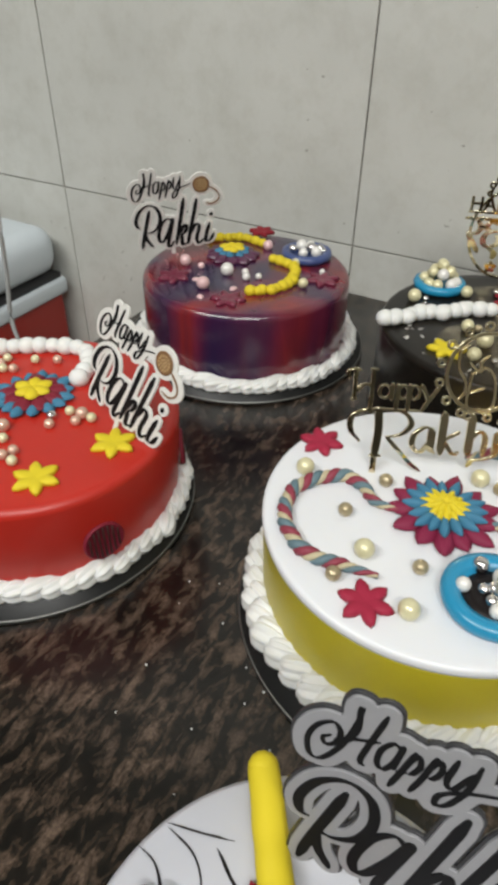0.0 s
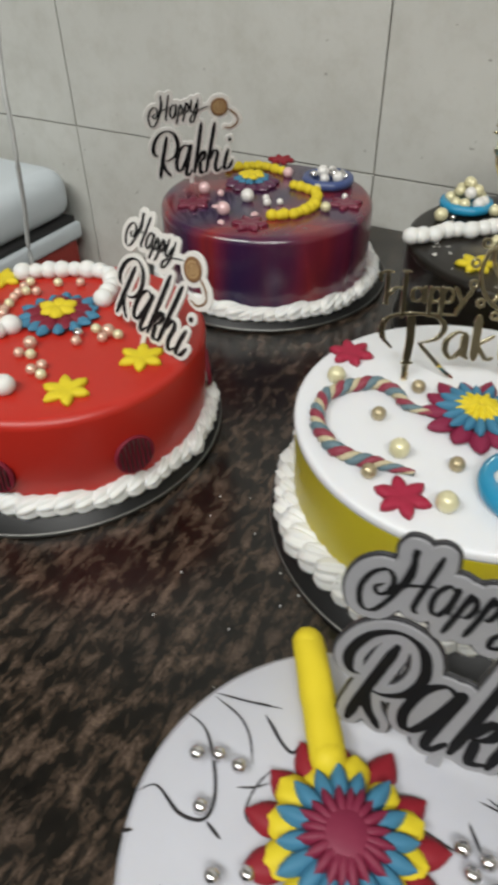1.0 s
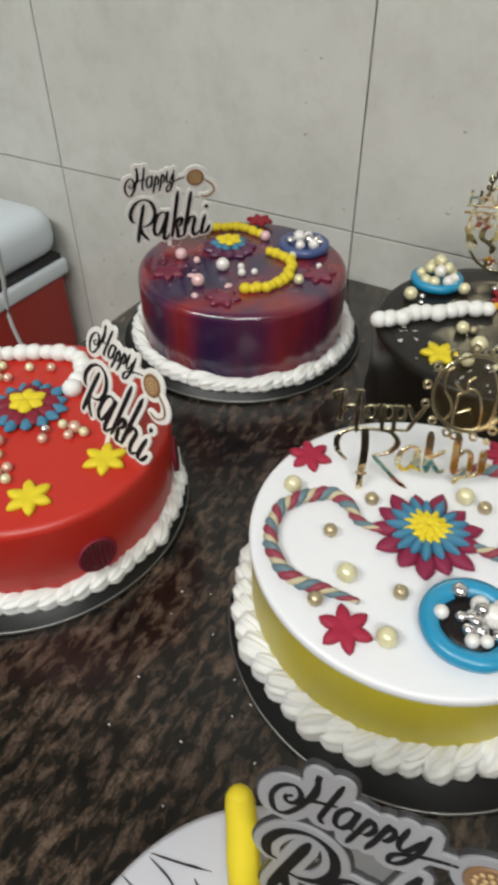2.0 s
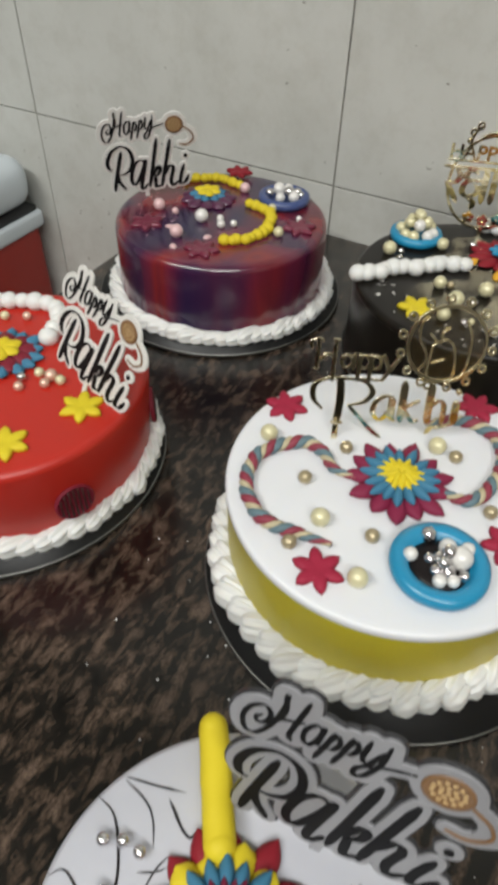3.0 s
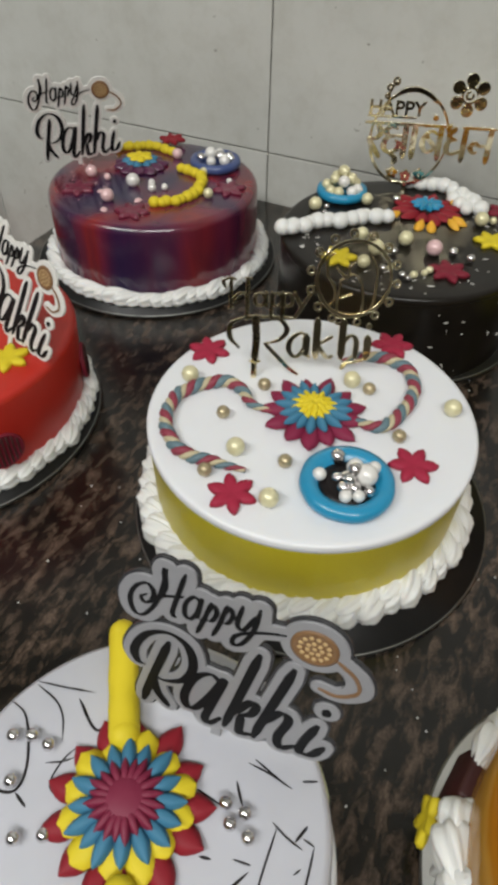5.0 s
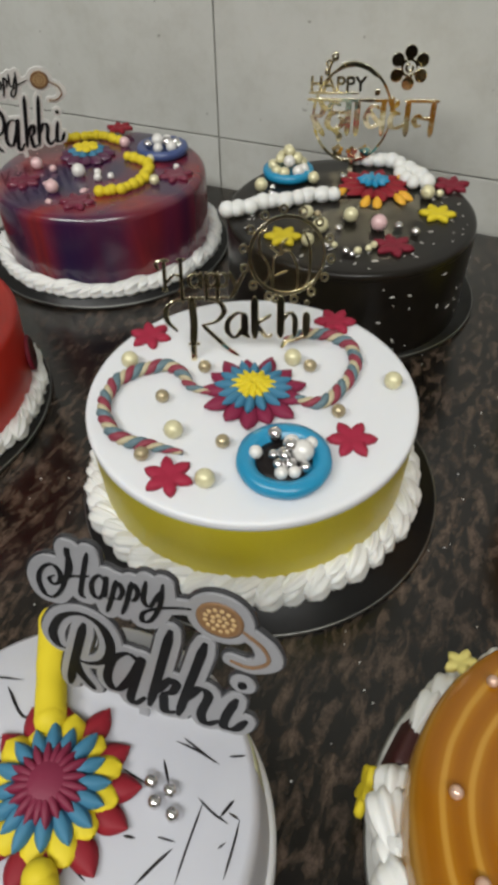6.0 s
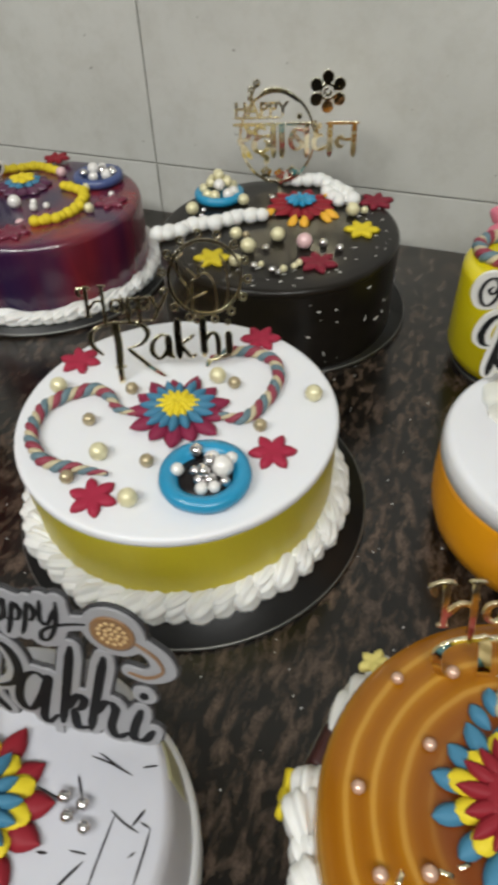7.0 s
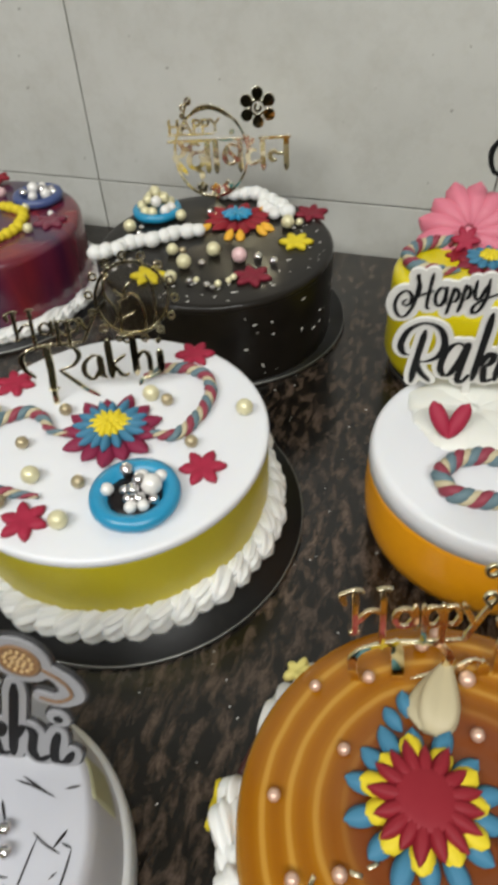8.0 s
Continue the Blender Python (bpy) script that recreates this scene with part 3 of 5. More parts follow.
def cooler(at):
    """A red picnic box with a domed white lid."""
    ob = thing("cool_box", at, "red plastic cool box with a domed white lid beside the counter", "cool box")
    part("body", box(-0.42, 0, -0.3, 0, 0, 0.335, 0.012, 3), BODY_RED, ob)
    part("collar", box(-0.425, 0.004, -0.304, 0.004, 0.332, 0.354, 0.005, 3), LID_WHITE, ob, "white plastic collar")
    part("seal", box(-0.418, -0.002, -0.298, -0.002, 0.354, 0.361), SEAL, ob, "dark gap under the lid")
    lid = part("lid", box(-0.424, 0.003, -0.303, 0.003, 0.361, 0.425, 0.026, 5), LID_WHITE, ob, "white domed lid")
    part("groove", box(-0.37, -0.05, -0.0005, 0.0045, 0.372, 0.4, 0.001), SEAL, lid)
    return ob


cooler(pose(-0.588, 0.345, -0.42))
solid("cable", tube([(-0.6, 0.352, 0.6), (-0.5, 0.26, 0.36), (-0.415, 0.13, 0.19), (-0.392, 0.1, 0.12), (-0.398, 0.1, 0.07), (-0.406, 0.1, 0.025), (-0.4, 0.1, -0.005), (-0.392, 0.1, -0.06), (-0.395, 0.1, -0.3)], 0.0019, 0.008, 8), CABLE, label="thin grey cable hanging beside the counter", category="cable")

# ---- pearls, blossoms and bowls ----
PEARLS = {}


def pearl(kind, r, x, y, z, cake):
    key = (kind.name, round(r, 4))
    if key not in PEARLS:
        PEARLS[key] = mesh_from("sugar_pearl", ball(r, 1.0, 18, 12), kind)
    ob = new("sugar_pearl", PEARLS[key])
    ob.location = (x, y, z + r * 0.93)
    look_of = kind.name.replace("_", " ").replace("dragee", "sugar ball")
    return tagged(ob, f"small round {look_of} on the {cake}", "sugar pearl", f"pearls on the {cake}")


BLOSSOMS = {}


def blossom(material, r, x, y, z, turn, cake, points=6, squash=1.0):
    key = (material.name, round(r, 4), points)
    if key not in BLOSSOMS:
        BLOSSOMS[key] = mesh_from("fondant_blossom", star_cut(r, 0.0035, points, 0.5), material)
    ob = new("fondant_blossom", BLOSSOMS[key])
    ob.matrix_world = pose(x, y, z, 0, 0, turn)
    return tagged(ob, f"{material.name.replace('_fondant', '').replace('_', ' ')} fondant blossom lying on the {cake}", "sugar blossom", f"blossoms on the {cake}")


def layered_flower(name, at, layers, label, heart=None):
    """Rings of petals laid over one another: (count, inner, length, width, height, lift, pitch, tip, material, offset)."""
    ob = thing(name, at, label, "sugar flower")
    for count, start, length, width, height, lift, pitch, tip, material, offset in layers:
        me = mesh_from("petal", petal(length, width, height, tip, start), material)
        for i in range(count):
            a = 360 * i / count + offset
            k = 1 + 0.06 * math.sin(i * 2.7)
            part("petal", me, None, ob, "", pose(0, 0, lift, 0, pitch, a + 3 * math.sin(i * 5.1)) @ Matrix.Diagonal((k, 1, 1, 1)))
    if heart:
        r, squash, lift, material = heart
        part("heart", ball(r, squash, 20, 12), material, ob, "", pose(0, 0, lift))
    return ob


def bowl(name, at, r, material, fill, label, flat=1.0):
    """A shallow fondant saucer with a rolled rim."""
    ob = thing(name, at, label, "sugar bowl")
    t = r * 0.19
    prof = [(0, 0), (r - t, 0), (r - 0.2 * t, t * 0.4), (r, t), (r - 0.15 * t, 1.7 * t), (r - t, 2.0 * t), (r - 1.8 * t, 1.6 * t), (r - 2.1 * t, 0.9 * t), (0, 0.8 * t)]
    part("saucer", lathe(prof, 48, 0.02), material, ob)
    if fill:
        part("filling", lathe([(0, 0.7 * t), (r - 2.0 * t, 0.7 * t), (r - 2.2 * t, 1.15 * t), (r * 0.4, 1.3 * t), (0, 1.3 * t)], 32, 0.05), fill, ob, "dark filling")
    return ob


def cake_board(at, r, label="thin black round cake board with a silver edge", face=None):
    ob = thing("cake_board", at, label, "cake board", "cake boards")
    part("disc", lathe([(0, 0.0004), (r - 0.0008, 0.0004), (r - 0.0008, 0.0026), (0, 0.0026)], 96), face or BOARD, ob)
    part("edge", lathe([(r - 0.0008, 0.0003), (r, 0.0003), (r, 0.0027), (r - 0.0008, 0.0027)], 96), SILVER_EDGE, ob, "silver foil edge")
    return ob


def shell_border(cake, r, z, count, length, width, height, material, slant, seed):
    rng = random.Random(seed)
    mesh = mesh_from("cream_shell", shell(length, width, height), material)
    for i in range(count):
        a = 360 * i / count
        k = rng.uniform(0.9, 1.12)
        m = pose(0, 0, 0, 0, 0, a) @ pose(r + rng.uniform(-0.0008, 0.0008), 0, z, rng.uniform(-8, 8), rng.uniform(-6, 6), 90 + slant + rng.uniform(-7, 7))
        part("cream_shell", mesh, None, cake, "", m @ Matrix.Diagonal((k, k, k * rng.uniform(0.9, 1.1), 1)))


def bead_rope(name, points, r, material, label, spacing=1.55, jitter=0.0):
    """A rope of piped beads that touch."""
    ob = thing(name, pose(*points[0]), label, "piped beads")
    back = Matrix.Translation(-Vector(points[0]))
    line, run, last = smooth_line(points, 0.0005), 0.0, None
    me = mesh_from("bead", ball(r, 0.9, 12, 8), material)
    i = 0
    for p in line:
        if last is not None and (p - last).length < r * spacing:
            continue
        last = p
        i += 1
        k = 1 + 0.1 * math.sin(i * 2.3)
        part("bead", me, None, ob, "", back @ Matrix.Translation(p + Vector((jitter * r * math.sin(i * 3.7), jitter * r * math.cos(i * 5.3), r * 0.75))) @ Matrix.Diagonal((k, k, k, 1)))
    return ob


def cord(points, r, label, materials=(CORD_MAROON, CORD_CREAM, CORD_BLUE), twist=430, z=0.0, taper=0.7):
    """A twisted cord of coloured fondant strands: each strand winds round the line."""
    start = Vector((*points[0], z))
    ob = thing("twisted_cord", pose(*start), label, "fondant cord")
    line = smooth_line([Vector((x, y, z + r)) - start for x, y in points], 0.0012)
    n = len(materials)
    for k, material in enumerate(materials):
        run, strand = 0.0, []
        for i, p in enumerate(line):
            if i:
                run += (p - line[i - 1]).length
            way = (line[min(i + 1, len(line) - 1)] - line[max(i - 1, 0)]).normalized()
            side = way.cross(Vector((0, 0, 1))).normalized()
            f = abs(2 * i / (len(line) - 1) - 1)
            w = r * (1 - taper * max(0, f - 0.75) / 0.25)
            a = run * twist + 2 * math.pi * k / n
            strand.append(p + w * 0.5 * (math.cos(a) * side + math.sin(a) * Vector((0, 0, 1))))
        part("strand", tube(strand, r * (0.58 if material is CORD_CREAM else 0.76), 0.0012, 8, 1.0, 0.6), material, ob)
    return ob


def cake(name, x, y, label, profile_parts, z=0.0027, board=None, board_at=None):
    if board:
        bx, by = board_at or (x, y)
        cake_board(pose(bx, by, 0), board)
    ob = thing(name, pose(x, y, z), label, "cake", "decorated cakes")
    for part_name, bm, material, part_label in profile_parts:
        part(part_name, bm, material, ob, part_label)
    return ob

# ---- white cake with a yellow side ----
WX, WY, WT = -0.002, 0.005, 0.0648
band = [(0, 0), (0.0872, 0), (0.0878, 0.003), (0.0884, 0.03), (0.0889, 0.055), (0.0891, 0.0566), (0.0888, 0.057), (0, 0.0575)]
white = cake("round_cake", WX, WY, "round white iced cake with a glossy yellow side and cream border", [
    ("side_glaze", lathe(band, 128, 0.006, 3), OLIVE, "glossy olive yellow gel side"),
    ("icing", lathe([(0, 0.0565), (0.0888, 0.0565), (0.0893, 0.0568), (0.0895, 0.0585), (0.0894, 0.0602), (0.0889, 0.0613), (0.0878, 0.0619), (0.086, 0.0621), (0.07, 0.0623), (0.03, 0.0624), (0, 0.0624)], 128, 0.004, 3), WHITE_ICING, "smooth white icing top"),
], board=0.1045, board_at=(0.0042, 0.0005))
shell_border(white, 0.0907, 0.0, 48, 0.03, 0.0125, 0.017, CREAM, 34, 1)
shell_border(white, 0.0893, 0.0085, 48, 0.027, 0.0085, 0.0095, CREAM, 28, 2)
for x, y in ((-0.072, -0.006), (0.012, 0.031), (0.069, 0.033), (-0.023, -0.046), (0.006, -0.069)):
    pearl(GOLD_PEARL, 0.0049, WX + x, WY + y, WT, "white cake")
for x, y in ((-0.031, 0.006), (0.023, 0.029), (-0.041, -0.025), (0.049, 0.0), (0.003, -0.043), (-0.03, -0.066)):
    pearl(BRONZE_PEARL, 0.0037, WX + x, WY + y, WT, "white cake")
for x, y, turn in ((-0.075, 0.022, 8), (0.022, 0.077, 20), (-0.012, -0.072, 3), (0.061, -0.015, 22)):
    blossom(MAGENTA, 0.0128, WX + x, WY + y, WT, turn, "white cake")
cord([(-0.012, -0.0575), (-0.028, -0.059), (-0.045, -0.0605), (-0.058, -0.053), (-0.067, -0.041), (-0.07, -0.023), (-0.061, -0.008), (-0.05, -0.001), (-0.04, -0.004), (-0.03, -0.012), (-0.018, -0.012)], 0.0032, "twisted maroon, blue and cream fondant cord on the white cake", z=WT) .location += Vector((WX, WY, 0))
cord([(0.018, 0.001), (0.034, 0.001), (0.041, 0.006), (0.046, 0.025), (0.045, 0.043), (0.037, 0.056), (0.023, 0.06), (0.01, 0.056), (0.001, 0.046)], 0.0032, "twisted maroon, blue and cream fondant cord on the white cake", z=WT).location += Vector((WX, WY, 0))
layered_flower("layered_flower", pose(0, 0.003, WT, 0, 0, 8), [
    (13, 0.007, 0.0213, 0.0102, 0.005, 0.0, -5, 0.4, BERRY, 0), (16, 0.005, 0.0158, 0.0056, 0.0045, 0.0032, -8, 0.35, BLUE, 10),
    (14, 0.001, 0.0115, 0.0042, 0.004, 0.0055, -6, 0.3, YELLOW, 0), (9, 0.0, 0.008, 0.004, 0.004, 0.0072, -8, 0.3, YELLOW, 14),
], "layered magenta, blue and yellow fondant flower on the white cake")
bowl("sugar_bowl", pose(WX + 0.036, WY - 0.044, WT), 0.0232, TEAL, CHOCOLATE, "teal blue fondant saucer of pearls on the white cake")
for x, y, r, kind in ((-0.0135, -0.003, 0.0034, WHITE_PEARL), (-0.0095, 0.0115, 0.0038, SILVER), (0.0075, 0.0045, 0.0056, WHITE_PEARL), (0.009, 0.0125, 0.0034, WHITE_PEARL), (0.0005, 0.0085, 0.0042, WHITE_PEARL), (-0.001, 0.001, 0.0034, SILVER),
                      (0.0045, -0.0045, 0.0036, SILVER), (-0.0005, -0.006, 0.003, SILVER), (0.008, -0.0075, 0.003, WHITE_PEARL), (0.0025, -0.0105, 0.0032, WHITE_PEARL), (0.0115, -0.0025, 0.0028, SILVER), (-0.005, -0.001, 0.0028, SILVER)):
    pearl(kind, r, WX + 0.036 + x, WY - 0.044 + y, WT + 0.0045, "white cake")
pearl(SILVER, 0.0034, WX + 0.038, WY - 0.041, WT + 0.0095, "white cake")
pearl(SILVER, 0.003, WX + 0.0375, WY - 0.0475, WT + 0.009, "white cake")

# ---- purple mirror-glazed cake ----
PX, PY, PT = -0.233, 0.215, 0.068
purple = cake("glazed_cake", PX, PY, "purple and red mirror-glazed round cake with a white cream border", [
    ("body", lathe(rounded(0.0895, 0, PT - 0.0027, 0.003, 0.007), 128, 0.006, 7), GLAZE, ""),
], board=0.1075, board_at=(-0.233, 0.213))
shell_border(purple, 0.0942, 0.0, 62, 0.028, 0.009, 0.0125, CREAM, 24, 3)
bead_rope("piped_arc", [(PX + x, PY + y, PT) for x, y in ((0.029, -0.044), (0.036, -0.037), (0.045, -0.028), (0.048, -0.012), (0.043, 0.007), (0.033, 0.02), (0.02, 0.024), (0.01, 0.022))], 0.0046, YELLOW, "curved row of piped yellow beads on the purple cake", 1.15, 0.28)
bead_rope("piped_arc", [(PX + x, PY + y, PT) for x, y in ((-0.06, 0.04), (-0.045, 0.051), (-0.028, 0.056), (-0.01, 0.052))], 0.0044, YELLOW, "curved row of piped yellow beads on the purple cake", 1.15, 0.28)
for x, y, r, kind in ((-0.007, -0.02, 0.0056, WHITE_PEARL), (-0.01, -0.053, 0.0054, PINK_PEARL), (-0.049, -0.02, 0.005, PINK_PEARL), (0.035, 0.026, 0.0038, GOLD_PEARL), (0.059, -0.01, 0.0042, GOLD_PEARL), (-0.004, 0.048, 0.0046, PINK_PEARL),
                      (0.012, -0.021, 0.0034, WHITE_PEARL), (0.006, -0.012, 0.003, WHITE_PEARL), (0.02, -0.014, 0.0028, WHITE_PEARL), (-0.033, -0.02, 0.003, PINK_PEARL), (0.062, 0.022, 0.0026, WHITE_PEARL)):
    pearl(kind, r, PX + x, PY + y, PT, "purple cake")
for x, y, turn in ((-0.027, -0.044, 30), (0.011, -0.046, 80), (0.0, -0.071, 140), (-0.062, -0.008, 10)):
    ob = solid("fondant_chip", petal(0.0075, 0.006, 0.0022, 0.4), PINK_PEARL, pose(PX + x, PY + y, PT, 0, -8, turn), "small pink fondant chip on the purple cake", "fondant chip", "pink chips on the purple cake")
for x, y, turn in ((-0.043, -0.047, 0), (0.019, -0.062, 20), (0.068, 0.01, 40)):
    blossom(GLAZED_PLUM, 0.0145, PX + x, PY + y, PT, turn, "purple cake")
blossom(RED_FONDANT, 0.0125, PX - 0.024, PY + 0.073, PT + 0.004, 15, "purple cake")
layered_flower("layered_flower", pose(PX - 0.024, PY + 0.018, PT), [
    (11, 0.005, 0.019, 0.0125, 0.005, 0.0, -4, 0.8, PLUM, 0), (9, 0.003, 0.0125, 0.008, 0.004, 0.004, -4, 0.7, BLUE, 12), (6, 0.0, 0.0115, 0.0085, 0.0035, 0.0075, -2, 0.6, YELLOW, 10),
], "layered plum, blue and yellow fondant flower on the purple cake")
bowl("sugar_bowl", pose(PX + 0.035, PY + 0.048, PT), 0.0225, NAVY, None, "dark blue fondant saucer of silver pearls on the purple cake")
for i, (x, y, r) in enumerate(((-0.008, 0.006, 0.0052), (0.003, 0.004, 0.005), (0.01, -0.002, 0.0048), (-0.012, -0.004, 0.004), (0.0, -0.008, 0.0042), (0.008, 0.01, 0.0038), (-0.002, 0.012, 0.0042), (0.013, 0.006, 0.0034))):
    pearl((WHITE_PEARL, SILVER)[i % 2], r, PX + 0.035 + x, PY + 0.048 + y, PT + 0.0036, "purple cake")

# ---- black chocolate cake ----
BX, BY, BT = -0.012, 0.2135, 0.073
black = cake("chocolate_cake", BX, BY, "round dark chocolate glazed cake with white flakes on its side", [
    ("side", lathe([(0, 0), (0.0905, 0), (0.0908, 0.0001), (0.0917, 0.0015), (0.0918, 0.003), (0.092, 0.03), (0.092, 0.064), (0.092, 0.0648), (0.0915, 0.065), (0, 0.065)], 128, 0.004, 11), DARK_GLAZE, ""),
    ("top_glaze", lathe([(0, 0.0645), (0.0918, 0.0645), (0.0921, 0.0646), (0.0921, 0.0655), (0.0921, 0.0672), (0.0915, 0.0688), (0.0902, 0.0699), (0.0885, 0.0703), (0.08, 0.0704), (0.04, 0.0705), (0, 0.0705)], 128, 0.004, 11), DARK_GLAZE, "smooth dark glaze top"),
], board=0.1, board_at=(-0.0095, 0.2235))
bead_rope("piped_beads", [(BX + x, BY + y, BT) for x, y in ((-0.079, -0.045), (-0.06, -0.024), (-0.036, -0.004), (-0.013, 0.013))], 0.0062, CREAM, "straight row of piped white cream beads on the chocolate cake", 0.85, 0.3)
bead_rope("piped_beads", [(BX + x, BY + y, BT) for x, y in ((-0.018, 0.078), (0.006, 0.083), (0.03, 0.07), (0.043, 0.054))], 0.0062, CREAM, "curved row of piped white cream beads on the chocolate cake", 0.85, 0.3)
bead_rope("piped_beads", [(BX + x, BY + y, BT) for x, y in ((0.022, 0.064), (0.031, 0.057), (0.036, 0.048))], 0.0055, CREAM, "short row of piped white cream beads on the chocolate cake", 0.85, 0.3)
for x, y, r, kind in ((-0.073, 0.003, 0.0052, GOLD_PEARL), (-0.04, 0.031, 0.0046, GOLD_PEARL), (-0.025, -0.025, 0.0046, GOLD_PEARL), (-0.009, -0.042, 0.0056, GOLD_PEARL), (0.006, -0.019, 0.0054, GOLD_PEARL), (0.028, -0.024, 0.0058, PINK_PEARL),
                      (-0.011, -0.063, 0.0046, GOLD_PEARL), (0.049, 0.037, 0.0054, GOLD_PEARL), (-0.018, -0.022, 0.0028, BRONZE_PEARL), (0.003, -0.037, 0.0028, SILVER), (0.041, -0.019, 0.0032, SILVER), (0.054, -0.023, 0.0032, SILVER),
                      (0.057, 0.043, 0.003, GOLD_PEARL), (0.003, -0.063, 0.0026, SILVER), (0.007, -0.059, 0.0022, GOLD_PEARL), (0.017, -0.065, 0.0026, SILVER), (0.024, -0.061, 0.0026, GOLD_PEARL), (0.022, -0.067, 0.0022, SILVER),
                      (0.032, -0.05, 0.0026, GOLD_PEARL), (0.03, -0.055, 0.0024, GOLD_PEARL), (-0.065, 0.007, 0.0024, SILVER), (-0.063, -0.002, 0.0022, SILVER), (-0.02, 0.045, 0.0028, SILVER), (-0.012, 0.04, 0.0024, SILVER)):
    pearl(kind, r, BX + x, BY + y, BT, "chocolate cake")
blossom(YELLOW, 0.0135, BX + 0.062, BY + 0.013, BT, 12, "chocolate cake")
blossom(MAROON, 0.0145, BX + 0.044, BY - 0.044, BT, 0, "chocolate cake")
blossom(MAROON, 0.0145, BX + 0.062, BY + 0.064, BT, 30, "chocolate cake")
blossom(YELLOW, 0.0135, BX - 0.03, BY - 0.06, BT, 20, "chocolate cake")
layered_flower("layered_flower", pose(BX + 0.006, BY + 0.04, BT), [
    (12, 0.006, 0.021, 0.0105, 0.004, 0.0, -4, 0.4, RED_FONDANT, 0), (10, 0.0, 0.0125, 0.0048, 0.0045, 0.004, -8, 0.25, TEAL, 8),
], "red and blue layered fondant flower on the chocolate cake")
for x, y, turn in ((0.009, 0.017, -95), (0.015, 0.018, -70), (0.026, 0.027, -32), (0.028, 0.032, -12), (-0.01, 0.022, -135), (0.02, 0.057, 48), (0.025, 0.053, 28)):
    solid("fondant_petal", petal(0.0125, 0.0075, 0.004, 0.7), AMBER_PETAL, pose(BX + x, BY + y, BT + 0.0028, 0, 14, turn), "amber yellow fondant petal tucked round the red flower", "fondant petal", "amber petals on the chocolate cake")
bowl("sugar_bowl", pose(BX - 0.063, BY + 0.036, BT), 0.0205, TEAL, None, "teal blue fondant saucer heaped with gold pearls")
rng = random.Random(5)
for i in range(15):
    a, d, up = i * 2.4, (0.0125 if i < 8 else 0.0065 if i < 13 else 0.001), (0 if i < 8 else 0.0065 if i < 13 else 0.0125)
    pearl(GOLD_PEARL if i % 5 else WHITE_PEARL, rng.uniform(0.0038, 0.0047), BX - 0.063 + d * math.cos(a), BY + 0.036 + d * math.sin(a), BT + 0.0035 + up, "chocolate cake")

# ---- red cake ----
RX, RY, RT = -0.243, -0.034, 0.0665
red = cake("red_cake", RX, RY, "round red gel-iced cake with a white cream border", [
    ("body", lathe(rounded(0.0905, 0, RT - 0.0027, 0.002, 0.0055, -0.004), 128, 0.004, 5), RED_ICING, ""),
], board=0.105, board_at=(-0.2485, -0.039))
shell_border(red, 0.0892, 0.0, 58, 0.027, 0.0095, 0.0125, CREAM, 24, 4)
for turn in (-24, 37, -73, -118):
    d = part("side_disc", lathe([(0, 0), (0.0142, 0), (0.0146, 0.0008), (0.0146, 0.0022), (0.0135, 0.003), (0.0128, 0.0024), (0, 0.0024)], 40), MAROON, red, "dark maroon chocolate disc", pose(0, 0, 0, 0, 0, turn) @ pose(0.0888, 0, 0.0275, 0, 87, 0) @ Matrix.Diagonal((0.82, 0.82, 1, 1)))
    for k in range(-3, 4):
        h = math.sqrt(0.0125 ** 2 - (k * 0.0034) ** 2)
        part("rib", box(-h, h, k * 0.0034 - 0.0008, k * 0.0034 + 0.0008, 0.0022, 0.0034, 0.0003, 1), DARK_CAKE, d)
for x, y, turn in ((0.066, -0.001, 0), (0.05, -0.045, 14), (-0.074, 0.032, 0)):
    blossom(YELLOW, 0.0135, RX + x, RY + y, RT, turn, "red cake")
layered_flower("layered_flower", pose(RX - 0.006, RY + 0.012, RT), [
    (15, 0.013, 0.0125, 0.0078, 0.004, 0.0, -6, 0.3, BLUE, 0), (9, 0.004, 0.0165, 0.0125, 0.0048, 0.0015, -4, 0.9, MAROON, 8), (6, 0.0, 0.012, 0.009, 0.0035, 0.0062, -2, 0.6, YELLOW, 6),
], "layered blue, maroon and yellow fondant flower on the red cake")
bead_rope("piped_beads", [(RX + x, RY + y, RT) for x, y in ((-0.064, 0.041), (-0.04, 0.058), (-0.016, 0.067), (0.0, 0.057), (0.008, 0.037))], 0.0062, CREAM, "curved row of piped white cream beads on the red cake", 1.35)
bead_rope("piped_beads", [(RX + x, RY + y, RT) for x, y in ((-0.02, -0.014), (-0.023, -0.024), (-0.03, -0.034), (-0.02, -0.052), (0.005, -0.062), (0.024, -0.06))], 0.0062, CREAM, "curved row of piped white cream beads on the red cake", 1.35)
for i, (x, y) in enumerate(((-0.051, 0.028), (-0.045, 0.024), (-0.039, 0.027), (-0.046, 0.014), (-0.043, 0.007), (-0.037, -0.004), (-0.031, -0.012), (-0.035, 0.043), (0.003, -0.022), (0.004, -0.032), (0.011, -0.03), (0.022, -0.041), (0.024, -0.035), (0.03, -0.042), (0.0195, 0.0),
                             (0.024, -0.007), (0.0255, 0.009), (0.034, 0.01), (0.035, 0.003), (0.041, 0.01), (0.027, 0.031), (-0.048, 0.02), (-0.052, 0.035), (-0.04, 0.0), (-0.022, 0.05))):
    pearl(SILVER if i == 14 else (ROSE_PEARL, GOLD_PEARL)[i % 3 == 1], (0.0031, 0.0031, 0.0039)[i % 9 == 8 and 2 or 0], RX + x, RY + y, RT, "red cake")
